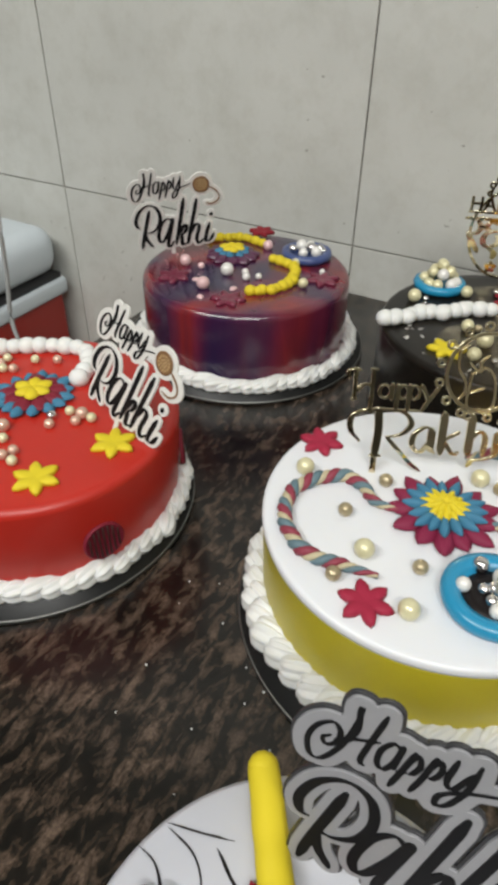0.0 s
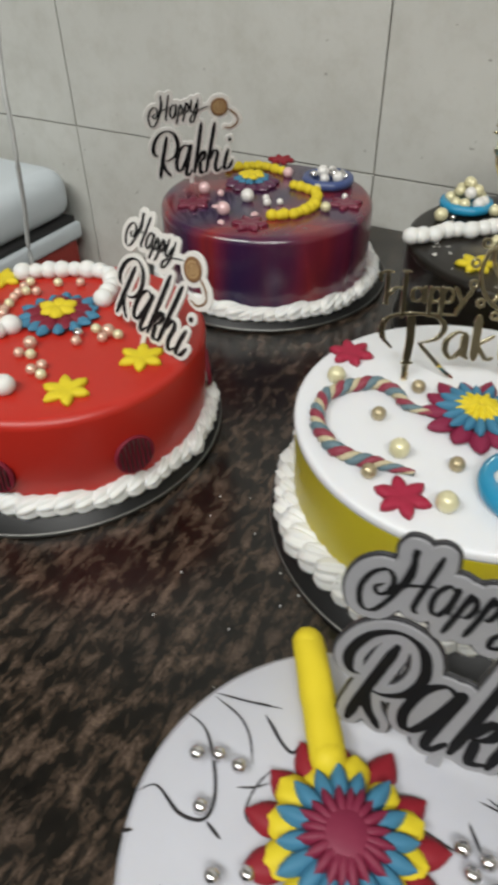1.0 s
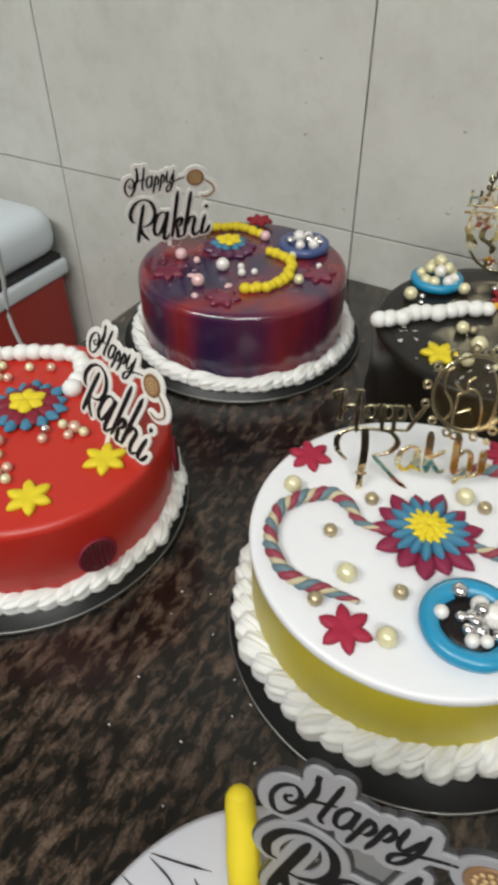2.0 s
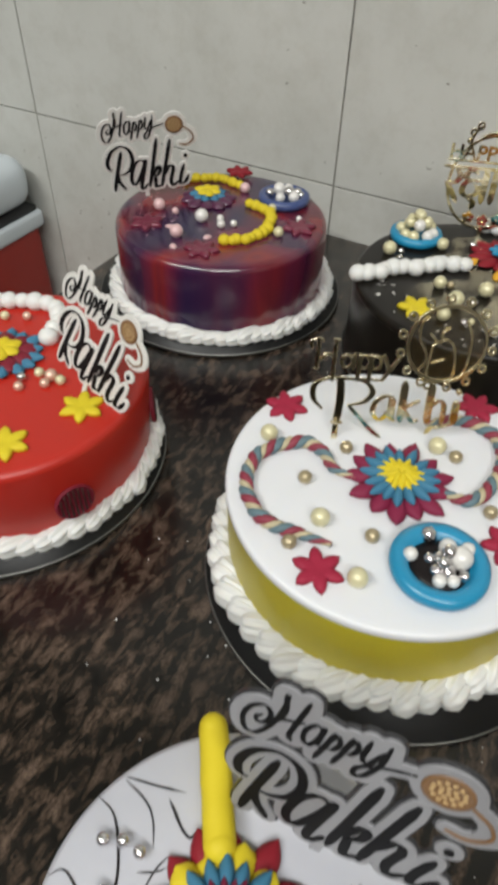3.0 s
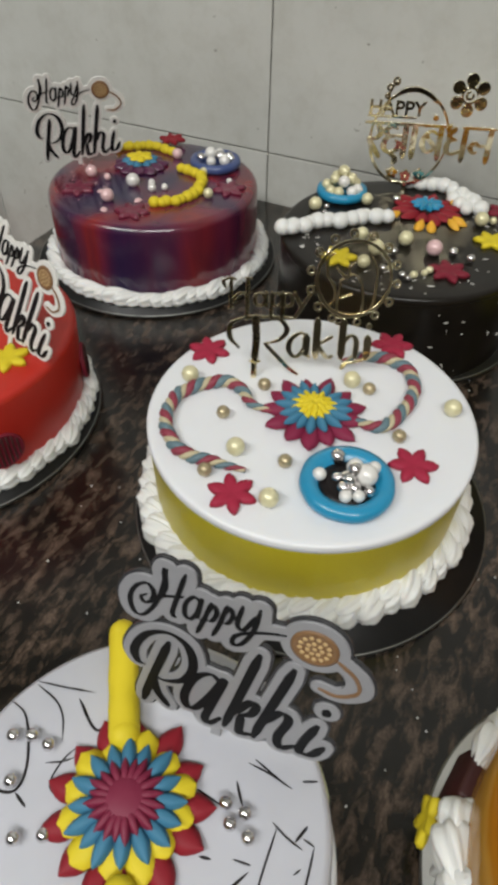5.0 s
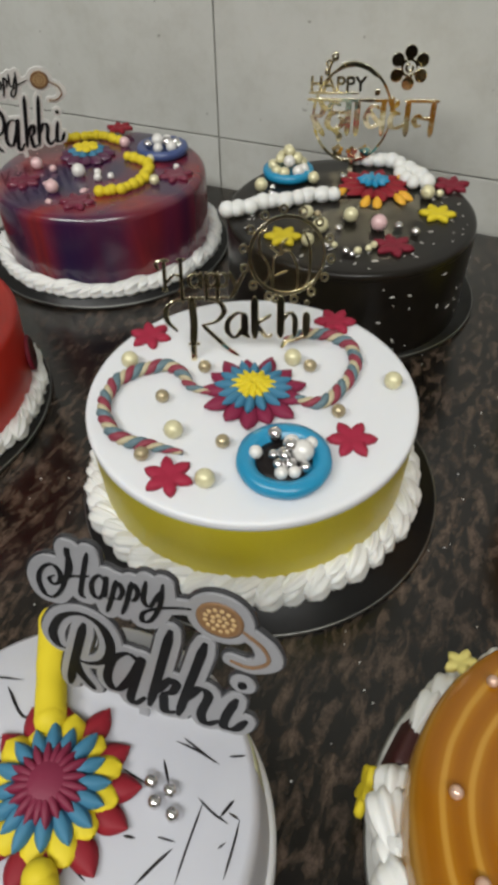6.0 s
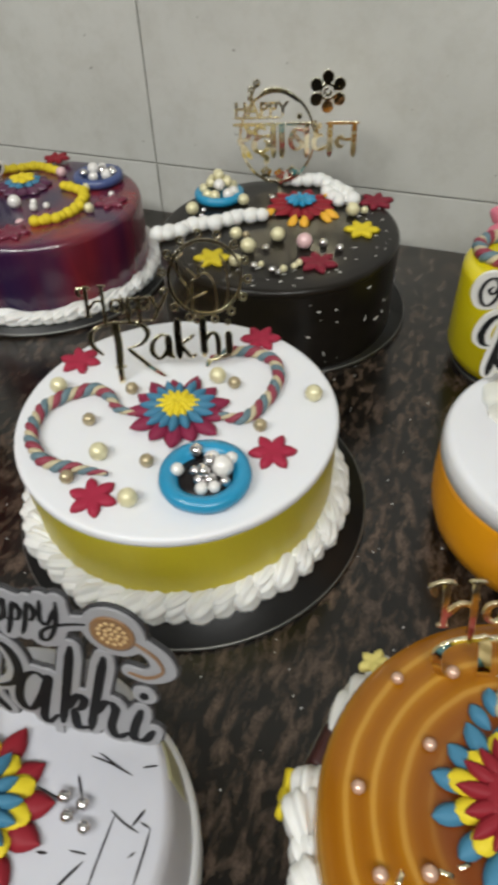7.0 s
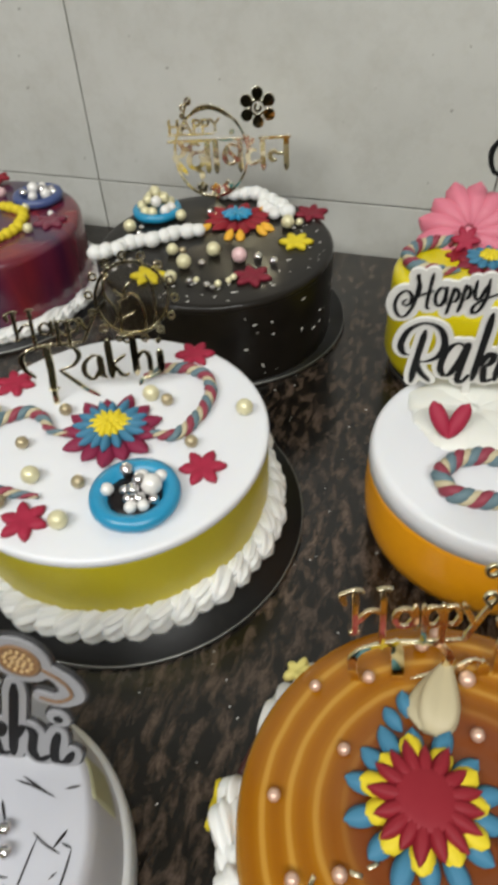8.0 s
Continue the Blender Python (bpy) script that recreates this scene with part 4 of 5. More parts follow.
pearl(YELLOW, 0.008, RX - 0.058, RY - 0.004, RT, "red cake")

# ---- marbled white cake ----
FX, FY, FT = 0.0175, -0.204, 0.0645
front = cake("marbled_cake", FX + 0.0025, FY, "small white cake with thin dark marbled drizzle", [
    ("body", lathe([(0, 0), (0.069, 0), (0.0702, 0.002), (0.0702, 0.006), (0.0688, 0.02), (0.0664, 0.045), (0.0657, 0.054), (0.0645, 0.0592), (0.062, 0.0614), (0.03, 0.0619), (0, 0.0619)], 128, 0.006, 13), MARBLE_ICING, ""),
    ("foot", lathe([(0.0702, 0.0005), (0.0712, 0.002), (0.0715, 0.01), (0.0714, 0.016), (0.0709, 0.0186), (0.0695, 0.0202), (0.066, 0.0207)], 128, 0.006, 31), WHITE_ICING, "smooth white cream foot"),
])
cake_board(pose(FX + 0.0025, FY, 0), 0.067, "thin round cake board under the marbled cake")
DRIZZLE = [
    [(-0.0595, 0.013), (-0.0515, 0.011), (-0.0435, 0.003), (-0.0385, -0.005), (-0.0385, -0.011), (-0.0455, -0.013), (-0.0555, -0.01), (-0.0595, -0.014)],
    [(-0.0545, 0.022), (-0.0445, 0.02), (-0.0385, 0.016), (-0.0335, 0.009)], [(-0.0555, 0.023), (-0.0435, 0.026), (-0.0335, 0.029)],
    [(-0.0355, 0.023), (-0.0285, 0.019), (-0.0245, 0.018), (-0.0235, 0.022)], [(-0.0275, 0.011), (-0.0295, 0.005), (-0.0295, -0.002), (-0.0275, -0.005), (-0.0235, -0.006)],
    [(-0.0345, 0.001), (-0.0295, 0.004), (-0.0265, 0.007)], [(-0.0375, -0.011), (-0.0315, -0.013)], [(0.0305, 0.034), (0.0435, 0.031)], [(0.0155, 0.017), (0.0265, 0.016)], [(-0.0575, -0.025), (-0.0545, -0.023)],
]
DRIZZLE_MORE = [
    [(0.0435, 0.019), (0.0495, 0.017), (0.0555, 0.016)], [(0.0455, 0.019), (0.0465, 0.005), (0.0475, -0.005)], [(0.0525, 0.017), (0.0545, 0.023)], [(0.0585, 0.0185), (0.0595, 0.012), (0.0605, 0.002)], [(0.0545, 0.019), (0.0585, 0.0185)],
    [(0.0365, -0.01), (0.0395, -0.003), (0.0425, 0.003)], [(0.0365, 0.004), (0.0425, 0.005)], [(0.0285, 0.032), (0.0365, 0.032), (0.0455, 0.031)], [(0.0275, 0.025), (0.0325, 0.019)], [(0.0475, 0.0345), (0.0525, 0.037)],
    [(0.0145, -0.013), (0.0225, -0.015)], [(0.0265, 0.0), (0.0305, 0.001)], [(0.0555, 0.0085), (0.057, 0.011)], [(-0.0435, 0.026), (-0.0375, 0.028)], [(-0.0375, 0.0245), (-0.0325, 0.0215), (-0.0275, 0.018)],
    [(-0.006, 0.04), (0.004, 0.045), (0.016, 0.04)], [(0.04, -0.02), (0.05, -0.03), (0.052, -0.04)], [(-0.04, -0.03), (-0.03, -0.04), (-0.03, -0.05)],
]
for k, line in enumerate(DRIZZLE + DRIZZLE_MORE):
    part("drizzle", tube([(x - 0.0025, y, 0.0619) for x, y in line], 0.00033 + 0.00017 * (k % 3 == 0), 0.0012, 6, 0.5, 0.8), CHOCOLATE, front, "thin dark drizzle line")
for x, y in ((-0.0495, 0.003), (-0.0435, 0.006), (-0.0365, 0.006), (-0.0405, -0.009), (-0.0285, -0.022), (-0.0205, -0.017), (0.0275, 0.017), (0.0345, 0.017), (0.0315, 0.012), (0.0385, 0.011)):
    pearl(SILVER, 0.0024, FX + x, FY + y, FT, "marbled cake")
# thin curved olive patch that runs down the side from the top edge
side_patch = bmesh.new()
grid = [[side_patch.verts.new((0.0654 + 0.0027 * f + 0.0004 * math.sin(3 * f)) * Vector((math.cos(a), math.sin(a), 0)) + Vector((0, 0, 0.0575 - 0.027 * f + 0.002 * noise.noise(Vector((a * 9, f * 3, 0)))))) for a in np.linspace(radians(33), radians(47), 9)] for f in np.linspace(0, 1, 8)]
for low_row, high_row in zip(grid, grid[1:]):
    for k in range(8):
        side_patch.faces.new((low_row[k], high_row[k], high_row[k + 1], low_row[k + 1]))
edge = bmesh.ops.extrude_face_region(side_patch, geom=side_patch.faces[:])
for v in [g for g in edge["geom"] if isinstance(g, bmesh.types.BMVert)]:
    v.co.x, v.co.y = v.co.x * 0.98, v.co.y * 0.98
bmesh.ops.recalc_face_normals(side_patch, faces=side_patch.faces[:])
part("gel_smear", side_patch, OLIVE_PATCH, front, "pale olive gel smeared down the side")
layered_flower("layered_flower", pose(FX - 0.001, FY + 0.002, FT), [
    (13, 0.012, 0.0165, 0.0095, 0.004, 0.0, -3, 0.15, RED_FONDANT, 0), (12, 0.008, 0.0145, 0.0105, 0.0045, 0.002, -3, 1.0, YELLOW, 14),
    (16, 0.005, 0.0145, 0.0056, 0.0048, 0.005, -4, 0.4, BLUE, 6), (20, 0.002, 0.0108, 0.0036, 0.004, 0.0082, -3, 0.4, HEART_PINK, 0),
], "large layered red, yellow, blue and magenta fondant flower", (0.0078, 0.38, 0.0098, HEART_PINK))
for a, b in (((-0.0355, 0.0515), (-0.014, 0.02)), ((0.011, -0.02), (0.036, -0.052))):
    pts = [(FX + a[0] + (b[0] - a[0]) * f, FY + a[1] + (b[1] - a[1]) * f, FT + 0.005) for f in (0, 0.33, 0.66, 1)]
    bar = tube(pts, 0.0056, 0.002, 14, 0.95)
    for end in (pts[0], pts[-1]):
        bmesh.ops.create_uvsphere(bar, u_segments=14, v_segments=8, radius=0.0056, matrix=Matrix.Translation(end))
    for v in bar.verts:
        v.co += 0.0005 * Vector((noise.noise(v.co * 130), noise.noise(v.co * 130 + Vector((7, 0, 0))), noise.noise(v.co * 130 + Vector((0, 9, 0)))))
    solid("fondant_bar", bar, YELLOW, label="thick rolled yellow fondant bar on the marbled cake", category="fondant bar", group="bars beside the flower")

# ---- amber ringed cake ----
OX, OY, OT = 0.199, -0.1425, 0.0675
amber_cake = cake("amber_cake", OX, OY, "round amber glazed cake with combed rings on top", [
    ("body", lathe([(0, 0), (0.0745, 0), (0.0755, 0.003), (0.0763, 0.045), (0.0758, 0.056), (0.0738, 0.0622), (0.0695, 0.0645), (0.05, 0.0649), (0, 0.0649)], 128, 0.004, 17), AMBER, ""),
])
cake_board(pose(OX, OY + 0.007, 0), 0.086, "thin white round cake board under the amber cake", WHITE_BOARD)
rng = random.Random(9)
tall = mesh_from("cream_rosette", shell(0.042, 0.019, 0.017, 7), CREAM)
for a in (128, 138, 148, 157, 180, 189, 198, 207, 229, 239, 249, 100, 110, 60, 70, 80):
    k = rng.uniform(0.9, 1.15)
    part("cream_rosette", tall, None, amber_cake, "white cream rosette piped up the side", pose(0, 0, 0, 0, 0, a) @ pose(0.0808, 0, 0.0155, 0, -90 + rng.uniform(-6, 6), rng.uniform(-8, 8)) @ Matrix.Diagonal((k, k, k, 1)))
upper = mesh_from("cream_rosette", shell(0.023, 0.014, 0.018, 7), CREAM)
for a in (122, 132, 142, 152, 158, 183, 191, 199, 207, 232, 241, 250):
    k = rng.uniform(0.9, 1.15)
    part("cream_rosette", upper, None, amber_cake, "white cream rosette piped up the side", pose(0, 0, 0, 0, 0, a) @ pose(0.0775, 0, 0.025, rng.uniform(-10, 10), rng.uniform(-12, 6), 100 + rng.uniform(-12, 12)) @ Matrix.Diagonal((k, k, k, 1)))
for a in (169, 216, 92):
    part("slice", box(-0.006, 0.006, -0.012, 0.012, 0, 0.022, 0.002), DARK_CAKE, amber_cake, "dark red cake slice between the rosettes", pose(0, 0, 0, 0, 0, a) @ pose(0.079, 0, 0.012, 0, -12, 0))
for a, z in ((184, 0.026), (146, 0.05), (212, 0.03)):
    ob = blossom(YELLOW if z < 0.04 else PALE_YELLOW, 0.0105 if z < 0.04 else 0.007, 0, 0, 0, 0, "amber cake", 5)
    ob.matrix_world = pose(OX, OY, z, 0, 0, a) @ pose(0.0865 if z < 0.04 else 0.0795, 0, 0, 0, 80 if z < 0.04 else 30, 0)
layered_flower("layered_flower", pose(OX - 0.013, OY + 0.002, OT), [
    (14, 0.0125, 0.0145, 0.0072, 0.004, 0.0, -3, 0.6, BLUE, 0), (11, 0.008, 0.0132, 0.0084, 0.0038, 0.0025, -3, 1.0, YELLOW, 12), (16, 0.003, 0.016, 0.006, 0.004, 0.0048, -3, 0.25, RED_FONDANT, 4),
], "layered blue, yellow and red fondant flower on the amber cake", (0.0105, 0.16, 0.0078, RED_FONDANT))
for x, y, r in ((-0.062, -0.0095, 0.0023), (-0.057, 0.032, 0.0022), (-0.038, 0.041, 0.0024), (-0.042, 0.012, 0.0023), (-0.036, -0.026, 0.0025), (-0.05, -0.0315, 0.0024), (0.003, 0.03, 0.0026), (-0.02, 0.06, 0.0028), (-0.015, 0.066, 0.0028), (0.014, -0.0025, 0.003), (-0.002, 0.05, 0.0032), (0.02, 0.02, 0.003), (-0.03, -0.05, 0.003)):
    pearl(ROSE_PEARL, r, OX + x, OY + y, OT, "amber cake")
solid("fondant_bar", shell(0.03, 0.0165, 0.0105, 5), CORD_CREAM, pose(OX - 0.0125, OY + 0.036, OT - 0.001, 0, 0, 82), "pale yellow piped fondant bulb above the amber cake's flower", "fondant bar")
for i, (x, y, turn) in enumerate(((-0.0215, 0.03, 112), (-0.0185, 0.034, 85), (-0.023, 0.0245, 140))):
    solid("fondant_petal", petal(0.01, 0.006, 0.004, 0.6), (BLUE, YELLOW, BLUE)[i], pose(OX + x, OY + y, OT, 0, -10, turn), "loose coloured fondant petal beside the amber cake's flower", "fondant petal")

for i, (x, y) in enumerate(((-0.031, -0.024), (-0.026, -0.02), (-0.044, -0.03), (0.004, -0.03), (0.01, -0.026), (-0.002, -0.036))):
    leaf = box(-0.0022, 0.0022, -0.0007, 0.0007, 0, 0.0003)
    bmesh.ops.subdivide_edges(leaf, edges=leaf.edges[:], cuts=2, use_grid_fill=True)
    for v in leaf.verts:
        v.co.z += 0.0014 * abs(noise.noise(v.co * 420 + Vector((i * 3, 0, 0))))
    solid("gold_leaf", leaf, GOLD, pose(OX + x, OY + y, OT, 0, 0, 40 * i), "tiny crumpled strip of gold leaf on the amber cake", "gold leaf", "gold leaf on the amber cake")

# ---- mango cake with a white top ----
MX, MY, MT = 0.208, 0.0455, 0.0655
mango = cake("mango_cake", MX, MY, "small round cake with orange glaze under a white icing cap", [
    ("side_glaze", lathe([(0, 0), (0.061, 0), (0.065, 0.004), (0.068, 0.014), (0.0692, 0.028), (0.0691, 0.045), (0.069, 0.0492), (0.0686, 0.0498), (0, 0.0505)], 112, 0.006, 19), MANGO, "glossy orange mango glaze"),
    ("icing", lathe([(0, 0.0492), (0.0685, 0.0492), (0.0692, 0.0496), (0.0692, 0.0565), (0.0687, 0.0595), (0.0678, 0.0616), (0.0662, 0.0627), (0.064, 0.063), (0.03, 0.0632), (0, 0.0632)], 112, 0.006, 19), WHITE_ICING, "white icing cap"),
], board=0.058)


def rosette(name, at, r, height, ribs, material, label, width=0.5, sweep=14):
    """A big piped rosette: plump ribs laid round a low heart, each leaning on the next."""
    ob = thing(name, at, label, "cream rosette")
    part("base", lathe([(0, 0), (r * 0.7, 0), (r * 0.86, height * 0.2), (r * 0.8, height * 0.45), (r * 0.45, height * 0.6), (r * 0.15, height * 0.5), (0, height * 0.45)], 64, 0.03, ribs), material, ob)
    me = mesh_from("rib", petal(r * 0.92, r * width, height * 0.62, 0.95, r * 0.1), material)
    for i in range(ribs):
        k = 1 + 0.05 * math.sin(i * 2.1)
        part("rib", me, None, ob, "", pose(0, 0, height * 0.4, 0, 6, 360 * i / ribs) @ pose(0, 0, 0, sweep, 0, 5) @ Matrix.Diagonal((k, 1, 1, 1)))
    return ob


rosette("cream_rosette", pose(MX - 0.018, MY + 0.022, MT - 0.001), 0.034, 0.01, 9, IVORY_CREAM, "large ivory cream rosette on the mango cake", 0.95, 3)
heart = bmesh.new()
for side in (-1, 1):
    lobe = petal(0.0185, 0.0078, 0.003, 0.8)
    bmesh.ops.transform(lobe, matrix=pose(0, 0, 0, 0, 0, 90 - side * 26), verts=lobe.verts[:])
    me = bpy.data.meshes.new("lobe")
    lobe.to_mesh(me)
    heart.from_mesh(me)
    bpy.data.meshes.remove(me)
    lobe.free()
solid("fondant_heart", heart, MAGENTA, pose(MX - 0.029, MY - 0.006, MT + 0.005, 50, 0, 8) @ Matrix.Diagonal((1.15, 1.15, 1, 1)), "magenta fondant heart leaning on the cream rosette", "fondant heart")
cord([(0.022, -0.006), (0.005, -0.0125), (-0.011, -0.0135), (-0.024, -0.0205), (-0.03, -0.033), (-0.022, -0.0435), (-0.009, -0.0435), (0.012, -0.042), (0.025, -0.044)], 0.004, "looped twisted fondant cord on the mango cake", z=MT).location += Vector((MX, MY, 0))
layered_flower("layered_flower", pose(MX + 0.018, MY + 0.004, MT), [(12, 0.004, 0.014, 0.007, 0.004, 0, -4, 0.4, BLUE, 0), (9, 0, 0.009, 0.005, 0.004, 0.004, -4, 0.4, YELLOW, 0)], "blue and yellow layered fondant flower on the mango cake")

# ---- small yellow cake ----
YX, YY, YT = 0.182, 0.205, 0.08
yellow = cake("yellow_cake", YX, YY, "small glossy yellow cake with a pink cream rosette", [
    ("body", lathe(rounded(0.0548, 0, YT - 0.0027, 0.014, 0.008), 112, 0.006, 23), YELLOW_GLAZE, ""),
], board=0.05)
rosette("cream_rosette", pose(YX - 0.008, YY + 0.044, YT + 0.002, 48, 0, 0), 0.036, 0.02, 13, PINK_CREAM, "large pink piped cream rosette on the yellow cake")
cord([(0.002, 0.02), (-0.018, 0.027), (-0.036, 0.02), (-0.046, 0.004), (-0.041, -0.011), (-0.026, -0.016), (-0.01, -0.012)], 0.0042, "looped twisted fondant cord on the yellow cake", z=YT).location += Vector((YX, YY, 0))
layered_flower("layered_flower", pose(YX + 0.009, YY + 0.008, YT), [(12, 0.008, 0.015, 0.009, 0.004, 0, -4, 0.6, MAROON, 0), (12, 0.004, 0.0125, 0.0062, 0.004, 0.003, -5, 0.4, BLUE, 6), (9, 0, 0.008, 0.005, 0.004, 0.006, -4, 0.4, YELLOW, 0)], "layered maroon, blue and yellow fondant flower on the yellow cake")
blossom(MAGENTA, 0.0105, YX - 0.009, YY + 0.0215, YT + 0.009, 0, "yellow cake").rotation_euler = (radians(50), 0, 0)
blossom(RED_FONDANT, 0.009, YX - 0.012, YY + 0.012, YT, 0, "yellow cake")
curl = thing("black_topper", pose(YX - 0.004, YY + 0.03, YT - 0.01), "black curled wire-thin topper standing in the yellow cake", "cake topper")
part("scroll", plate("scroll", *strokes_field([[(20, 60), (8, 66), (0, 58), (4, 46), (16, 46), (24, 58), (30, 76)], [(30, 76), (28, 50), (26, 0)]], 0, (-10, 50, -14, 96), 0.6, 1.2, 2.4), 0.02, CARD_BLACK), None, curl, "", pose(0, 0, 0.01, 90, 0, 10) @ Matrix.Diagonal((0.117, 0.117, 0.117, 1)))

# ---- toppers ----
script_topper("script_topper", pose(-0.0030, -0.1712, 0.0682, 90 - 10.2, 1.9, 5.8), 0.086, True, "frosted grey acrylic Happy Rakhi topper with black script")
script_topper("script_topper", pose(-0.3314, 0.1895, 0.0715, 90 + 12.1, -0.2, 39.5), 0.084, False, "white acrylic Happy Rakhi topper standing in the purple cake")
script_topper("script_topper", pose(-0.2122, -0.0155, 0.0775, 90 - 14.5, 11.1, -15.3), 0.0757, False, "white acrylic Happy Rakhi topper standing in the red cake")
script_topper("script_topper", pose(0.1483, 0.0759, 0.072, 90 + 9.7, -8.6, 1.1), 0.0917, False, "white acrylic Happy Rakhi topper standing in the mango cake")
gold_topper("gold_topper", pose(-0.0569, 0.0112, 0.0686, 90 - 18.7, 1.3, 26.9), 0.0806, "gold mirror Happy Rakhi topper standing in the white cake")
gold_topper("gold_topper", pose(0.1562, -0.111, 0.0485, 90 - 22, 0.2, 18.9), 0.094, "gold mirror Happy Rakhi topper standing in the amber cake")

DEVA = [
    [(-1, 47), (43, 47)], [(8.5, 46), (12, 40.5), (9, 35.5), (2, 35)], [(2.5, 35), (7, 29), (12.5, 21)],
    [(25, 43.5), (20, 45), (16.5, 41.5), (19, 38), (25, 38)], [(22, 38), (16.5, 35), (15.5, 29), (19.5, 25.5), (25.5, 27.5), (27.5, 32), (24.5, 34.5)], [(20, 25.5), (25.5, 21), (25, 17)], [(25, 38), (31.5, 38)],
    [(31.5, 47), (31.5, 22)], [(38.5, 47), (38.5, 22)],
]
DEVA_MORE = [
    [(43, 47), (63, 47)], [(75, 47), (101, 47)], [(58, 41), (51, 43), (46.5, 38), (46, 32), (50, 27.5), (58, 31)], [(48.5, 39), (56, 31)], [(59, 47), (59, 22)], [(53, 52), (53, 53.5)],
    [(66, 48.5), (64.5, 45), (68, 43.5), (70, 46.5)], [(68, 43.5), (66, 40), (72, 37.5)], [(70, 38), (65.5, 35), (65.5, 29.5), (69.5, 27), (77, 30)], [(78, 47), (78, 22)], [(97.5, 34.5), (90, 34.5), (86.5, 36.5), (83.5, 33), (86, 29), (89, 29.5)], [(97.5, 47), (97.5, 22)],
]
deva = thing("gold_topper", pose(-0.068, 0.2735, 0.0768, 85.4, -0.9, 15.6), "gold mirror Happy Raksha Bandhan topper standing in the chocolate cake", "cake topper", "gold mirror toppers")
ds = Matrix.Diagonal((0.0976, 0.0976, 0.0976, 1))
part("first_letters", gold_mesh("letters", DEVA, 2.3, 4.6), None, deva, "gold letters रक्षा", ds)
part("last_letters", gold_mesh("letters", DEVA_MORE, 2.1, 4.2), None, deva, "gold letters बंधन", ds)
part("ring", gold_mesh("ring", [oval(34.5, 36, 30.5, 35, n=44)], 1.9, 1.9), None, deva, "", Matrix.Translation((0, 0, -0.0008)) @ ds)
flower_strokes = [oval(75, 70, 5.5, 5.5, 0, 330), oval(75, 70, 2.5, 2.5, 90, 300)]
flower_discs = [(75 + 10.5 * math.cos(radians(a)), 70 + 10.5 * math.sin(radians(a)), 4.6) for a in range(30, 390, 60)]
part("flower", gold_mesh("flower", flower_strokes, 1.6, 1.6, 0.0, flower_discs), None, deva, "", Matrix.Translation((0, 0, 0.0008)) @ ds)
for stroke, low, high in (([(21, 68), (28, 71.5), (36, 72), (45, 69), (52, 64)], 3.4, 2.2), ([(0, 52), (38, 52)], 1.5, 2.2), ([(14, 66), (16, 72), (20, 77)], 1.3, 1.6), (oval(19, 77, 2.2, 2.2, n=8), 1.5, 1.5), (oval(14.5, 72.5, 1.9, 1.9, n=8), 1.5, 1.5), (oval(13.5, 66.5, 1.6, 1.6, n=8), 1.4, 1.4)):
    part("ornament", gold_mesh("ornament", [stroke], low, high), None, deva, "", Matrix.Translation((0, 0, 0.0003)) @ ds)
for x, y in ((25, 9.5), (36.5, 8), (47, 9.5)):
    part("small_flower", gold_mesh("small_flower", [oval(x, y, 1.7, 1.7, n=8)], 1.2, 1.2, 0.0, [(x + 3.1 * math.cos(k * 1.257 + 0.3), y + 3.1 * math.sin(k * 1.257 + 0.3), 1.75) for k in range(5)]), None, deva, "", Matrix.Translation((0, 0, 0.0006)) @ ds)
text = bpy.data.curves.new("word_happy", "FONT")
text.body, text.size, text.extrude, text.offset = "HAPPY", 0.145, 0.008, 0.004
text_ob = bpy.data.objects.new("word_happy", text)
word = bpy.data.meshes.new_from_object(text_ob)
bpy.data.objects.remove(text_ob)
word.materials.clear()
word.materials.append(GOLD)
part("word_happy", word, None, deva, "gold capitals HAPPY", Matrix.Translation((0, 0.0976 * 0.535, 0)) @ ds)
part("stake", box(0.034, 0.0375, -0.018, 0.008, -0.0008, 0.0004, 0.0002), GOLD, deva)

# ---- crumbs and flakes ----
rng = random.Random(21)


def scatter(name, spots, size, material, label, category, rods=False):
    bm = bmesh.new()
    for p, normal in spots:
        k = size * rng.uniform(0.5, 1.4)
        m = Matrix.Translation(p) @ normal.to_track_quat("Z", "Y").to_matrix().to_4x4() @ pose(0, 0, k * 0.25, 0, 0, rng.uniform(0, 360)) @ Matrix.Diagonal((k * (rng.uniform(2, 5) if rods else 1.2), k, k * 0.6, 1))
        bmesh.ops.create_icosphere(bm, subdivisions=1, radius=0.5, matrix=m)
    return solid(name, bm, material, (0, 0, 0), label, category, kind="stuff", smooth=False)


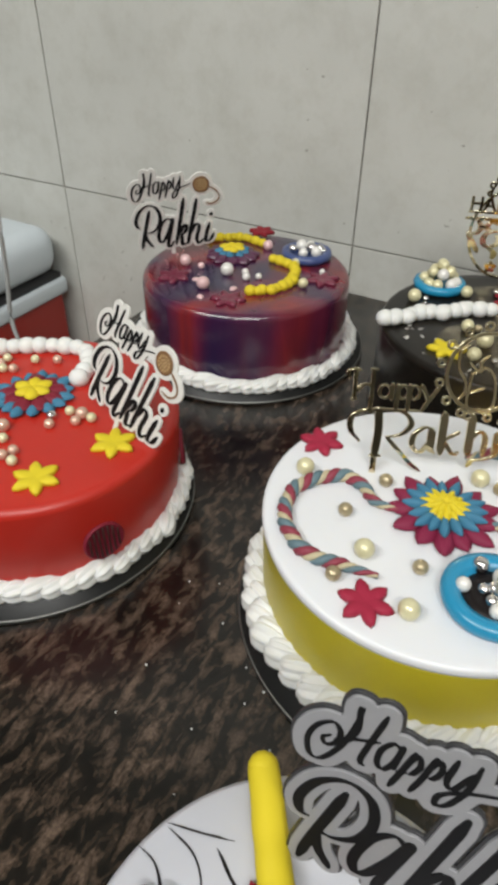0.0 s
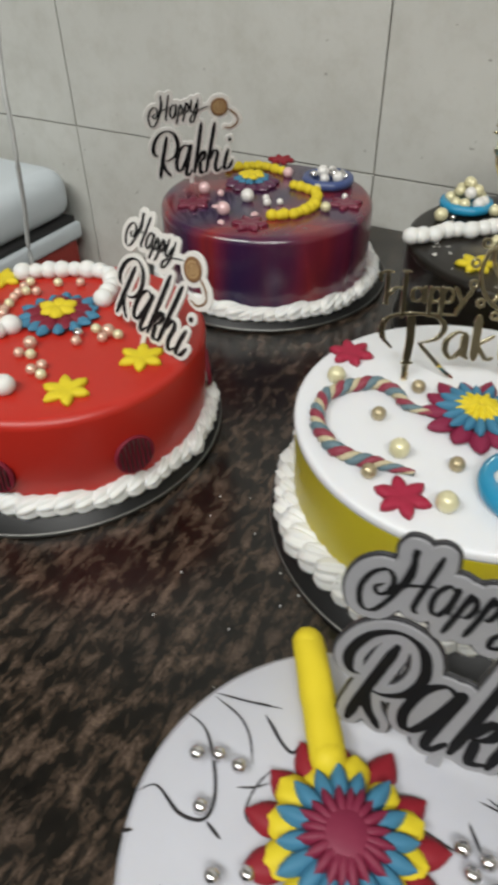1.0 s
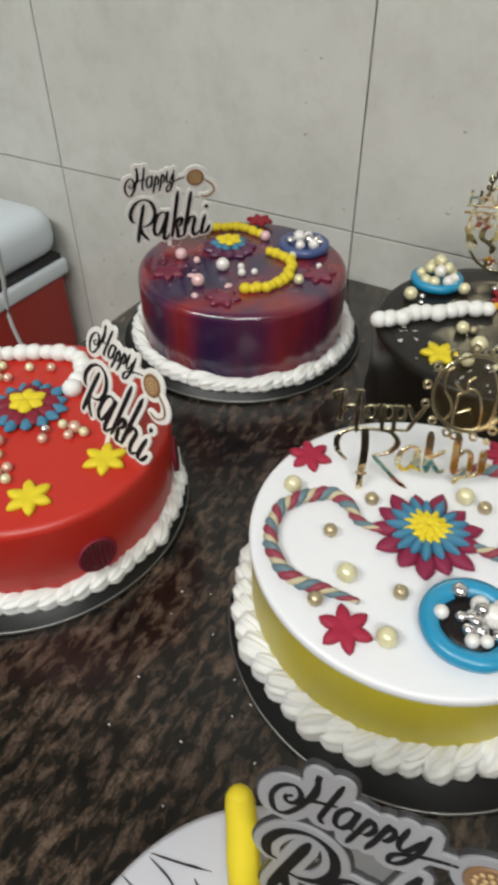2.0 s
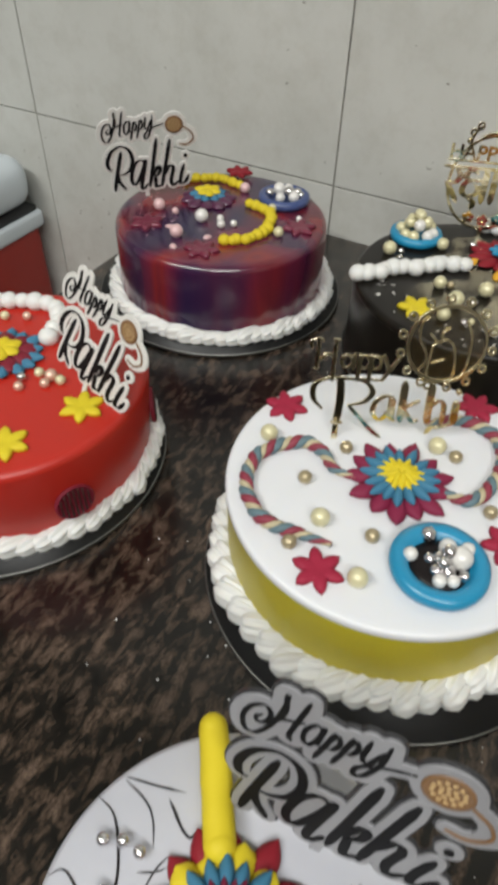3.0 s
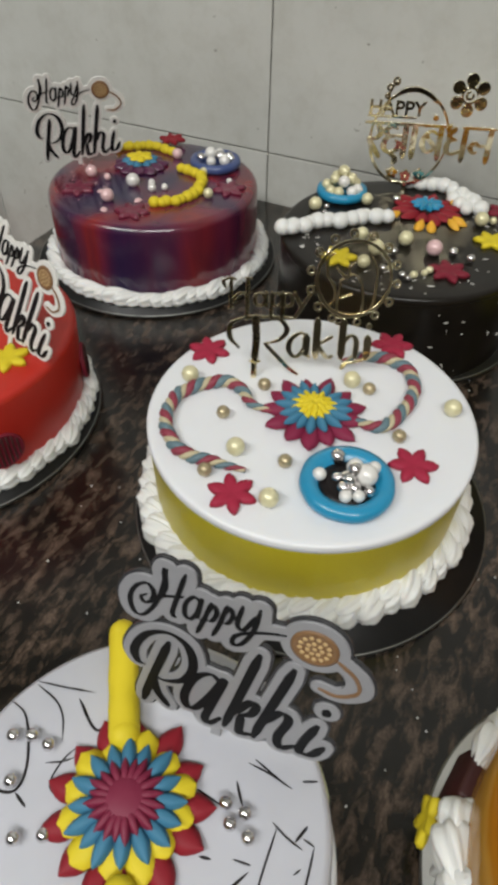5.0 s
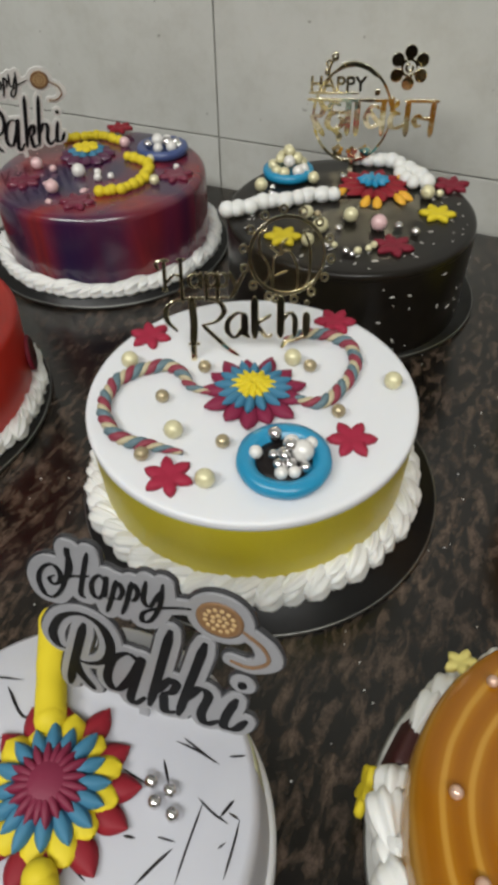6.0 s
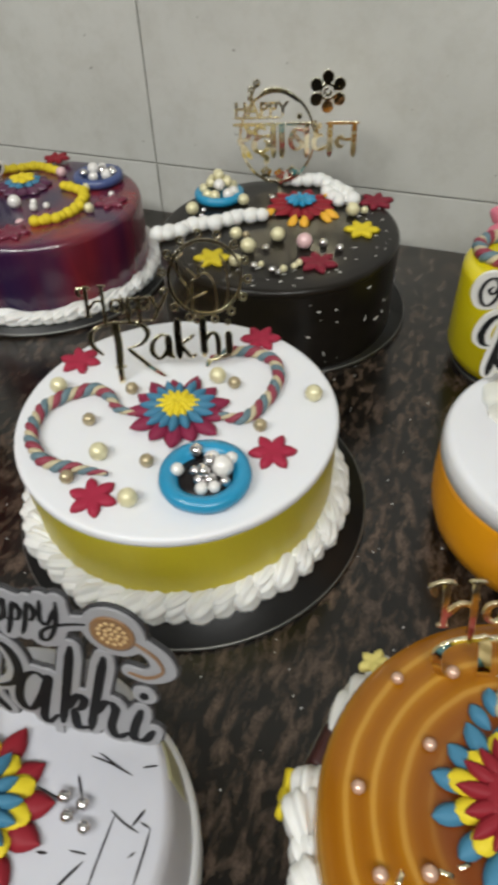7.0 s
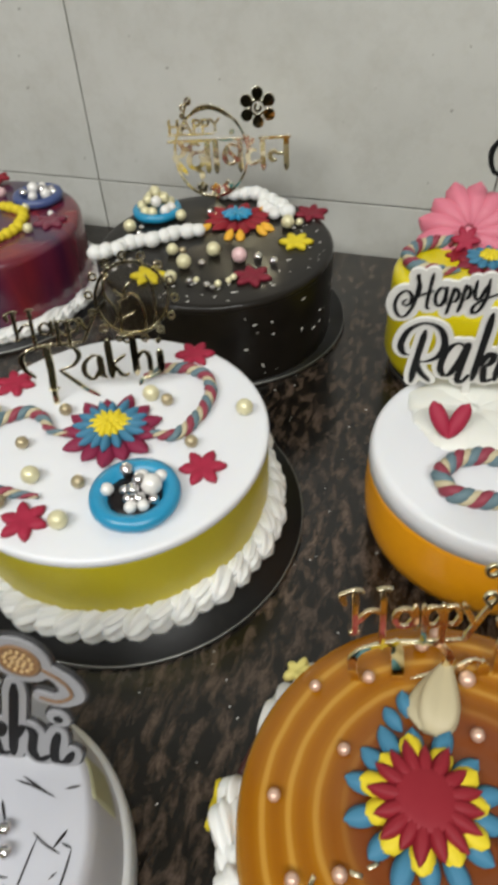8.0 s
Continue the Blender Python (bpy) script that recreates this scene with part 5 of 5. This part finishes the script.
spots = []
for i in range(38):
    a = radians(rng.uniform(-75, 60))
    z = rng.uniform(0.008, BT - 0.008)
    spots.append((Vector((BX + 0.0923 * math.cos(a), BY + 0.0923 * math.sin(a), z)), Vector((math.cos(a), math.sin(a), 0))))
for i in range(62):
    a, d = radians(rng.uniform(-150, 60)), 0.086 * rng.uniform(0.5, 1) ** 0.5
    spots.append((Vector((BX + d * math.cos(a), BY + d * math.sin(a), BT + 0.0002)), Vector((0, 0, 1))))
scatter("sugar_flakes", spots, 0.00095, WHITE_PEARL, "tiny white sugar flakes on the chocolate cake", "sugar flakes", True)
spots = []
for i in range(30):
    a, d = radians(rng.uniform(150, 300)), 0.075 * rng.uniform(0.25, 1) ** 0.5
    spots.append((Vector((PX + d * math.cos(a), PY + d * math.sin(a), PT + 0.0002)), Vector((0, 0, 1))))
scatter("sugar_flakes", spots, 0.0009, PINK_PEARL, "tiny pink and white sugar strands on the purple cake", "sugar flakes", True)
spots = [(Vector((rng.uniform(-0.12, 0.16), rng.uniform(-0.16, 0.16), 0.0)), Vector((0, 0, 1))) for i in range(110)]
scatter("crumbs", spots, 0.0009, CREAM, "tiny white crumbs on the granite worktop", "crumbs")

# ---- wall tiles ----
TILE_W, TILE_H, JOINT = 0.383, 0.575, 0.0017
tile_mesh = {}
for row, z0 in enumerate((0.0485 - 2 * TILE_H, 0.0485 - TILE_H, 0.0485, 0.0485 + TILE_H, 0.0485 + 2 * TILE_H, 0.0485 + 3 * TILE_H)):
    z1 = min(z0 + TILE_H, 1.8)
    z0 = max(z0, -0.9)
    for col in range(-5, 6):
        x0 = -0.191 + col * TILE_W
        a, b = max(x0, -2.2), min(x0 + TILE_W, 2.2)
        key = (round(b - a, 3), round(z1 - z0, 3))
        if key not in tile_mesh:
            tile_mesh[key] = mesh_from("wall_tile", box(JOINT / 2, b - a - JOINT / 2, 0, 0.008, JOINT / 2, z1 - z0 - JOINT / 2, 0.0003, 1), TILE, False)
        part("wall_tile", tile_mesh[key], None, wall, "", Matrix.Translation((a, WALL_Y + 0.0001 * ((col * 7 + row * 3) % 5) , z0)))
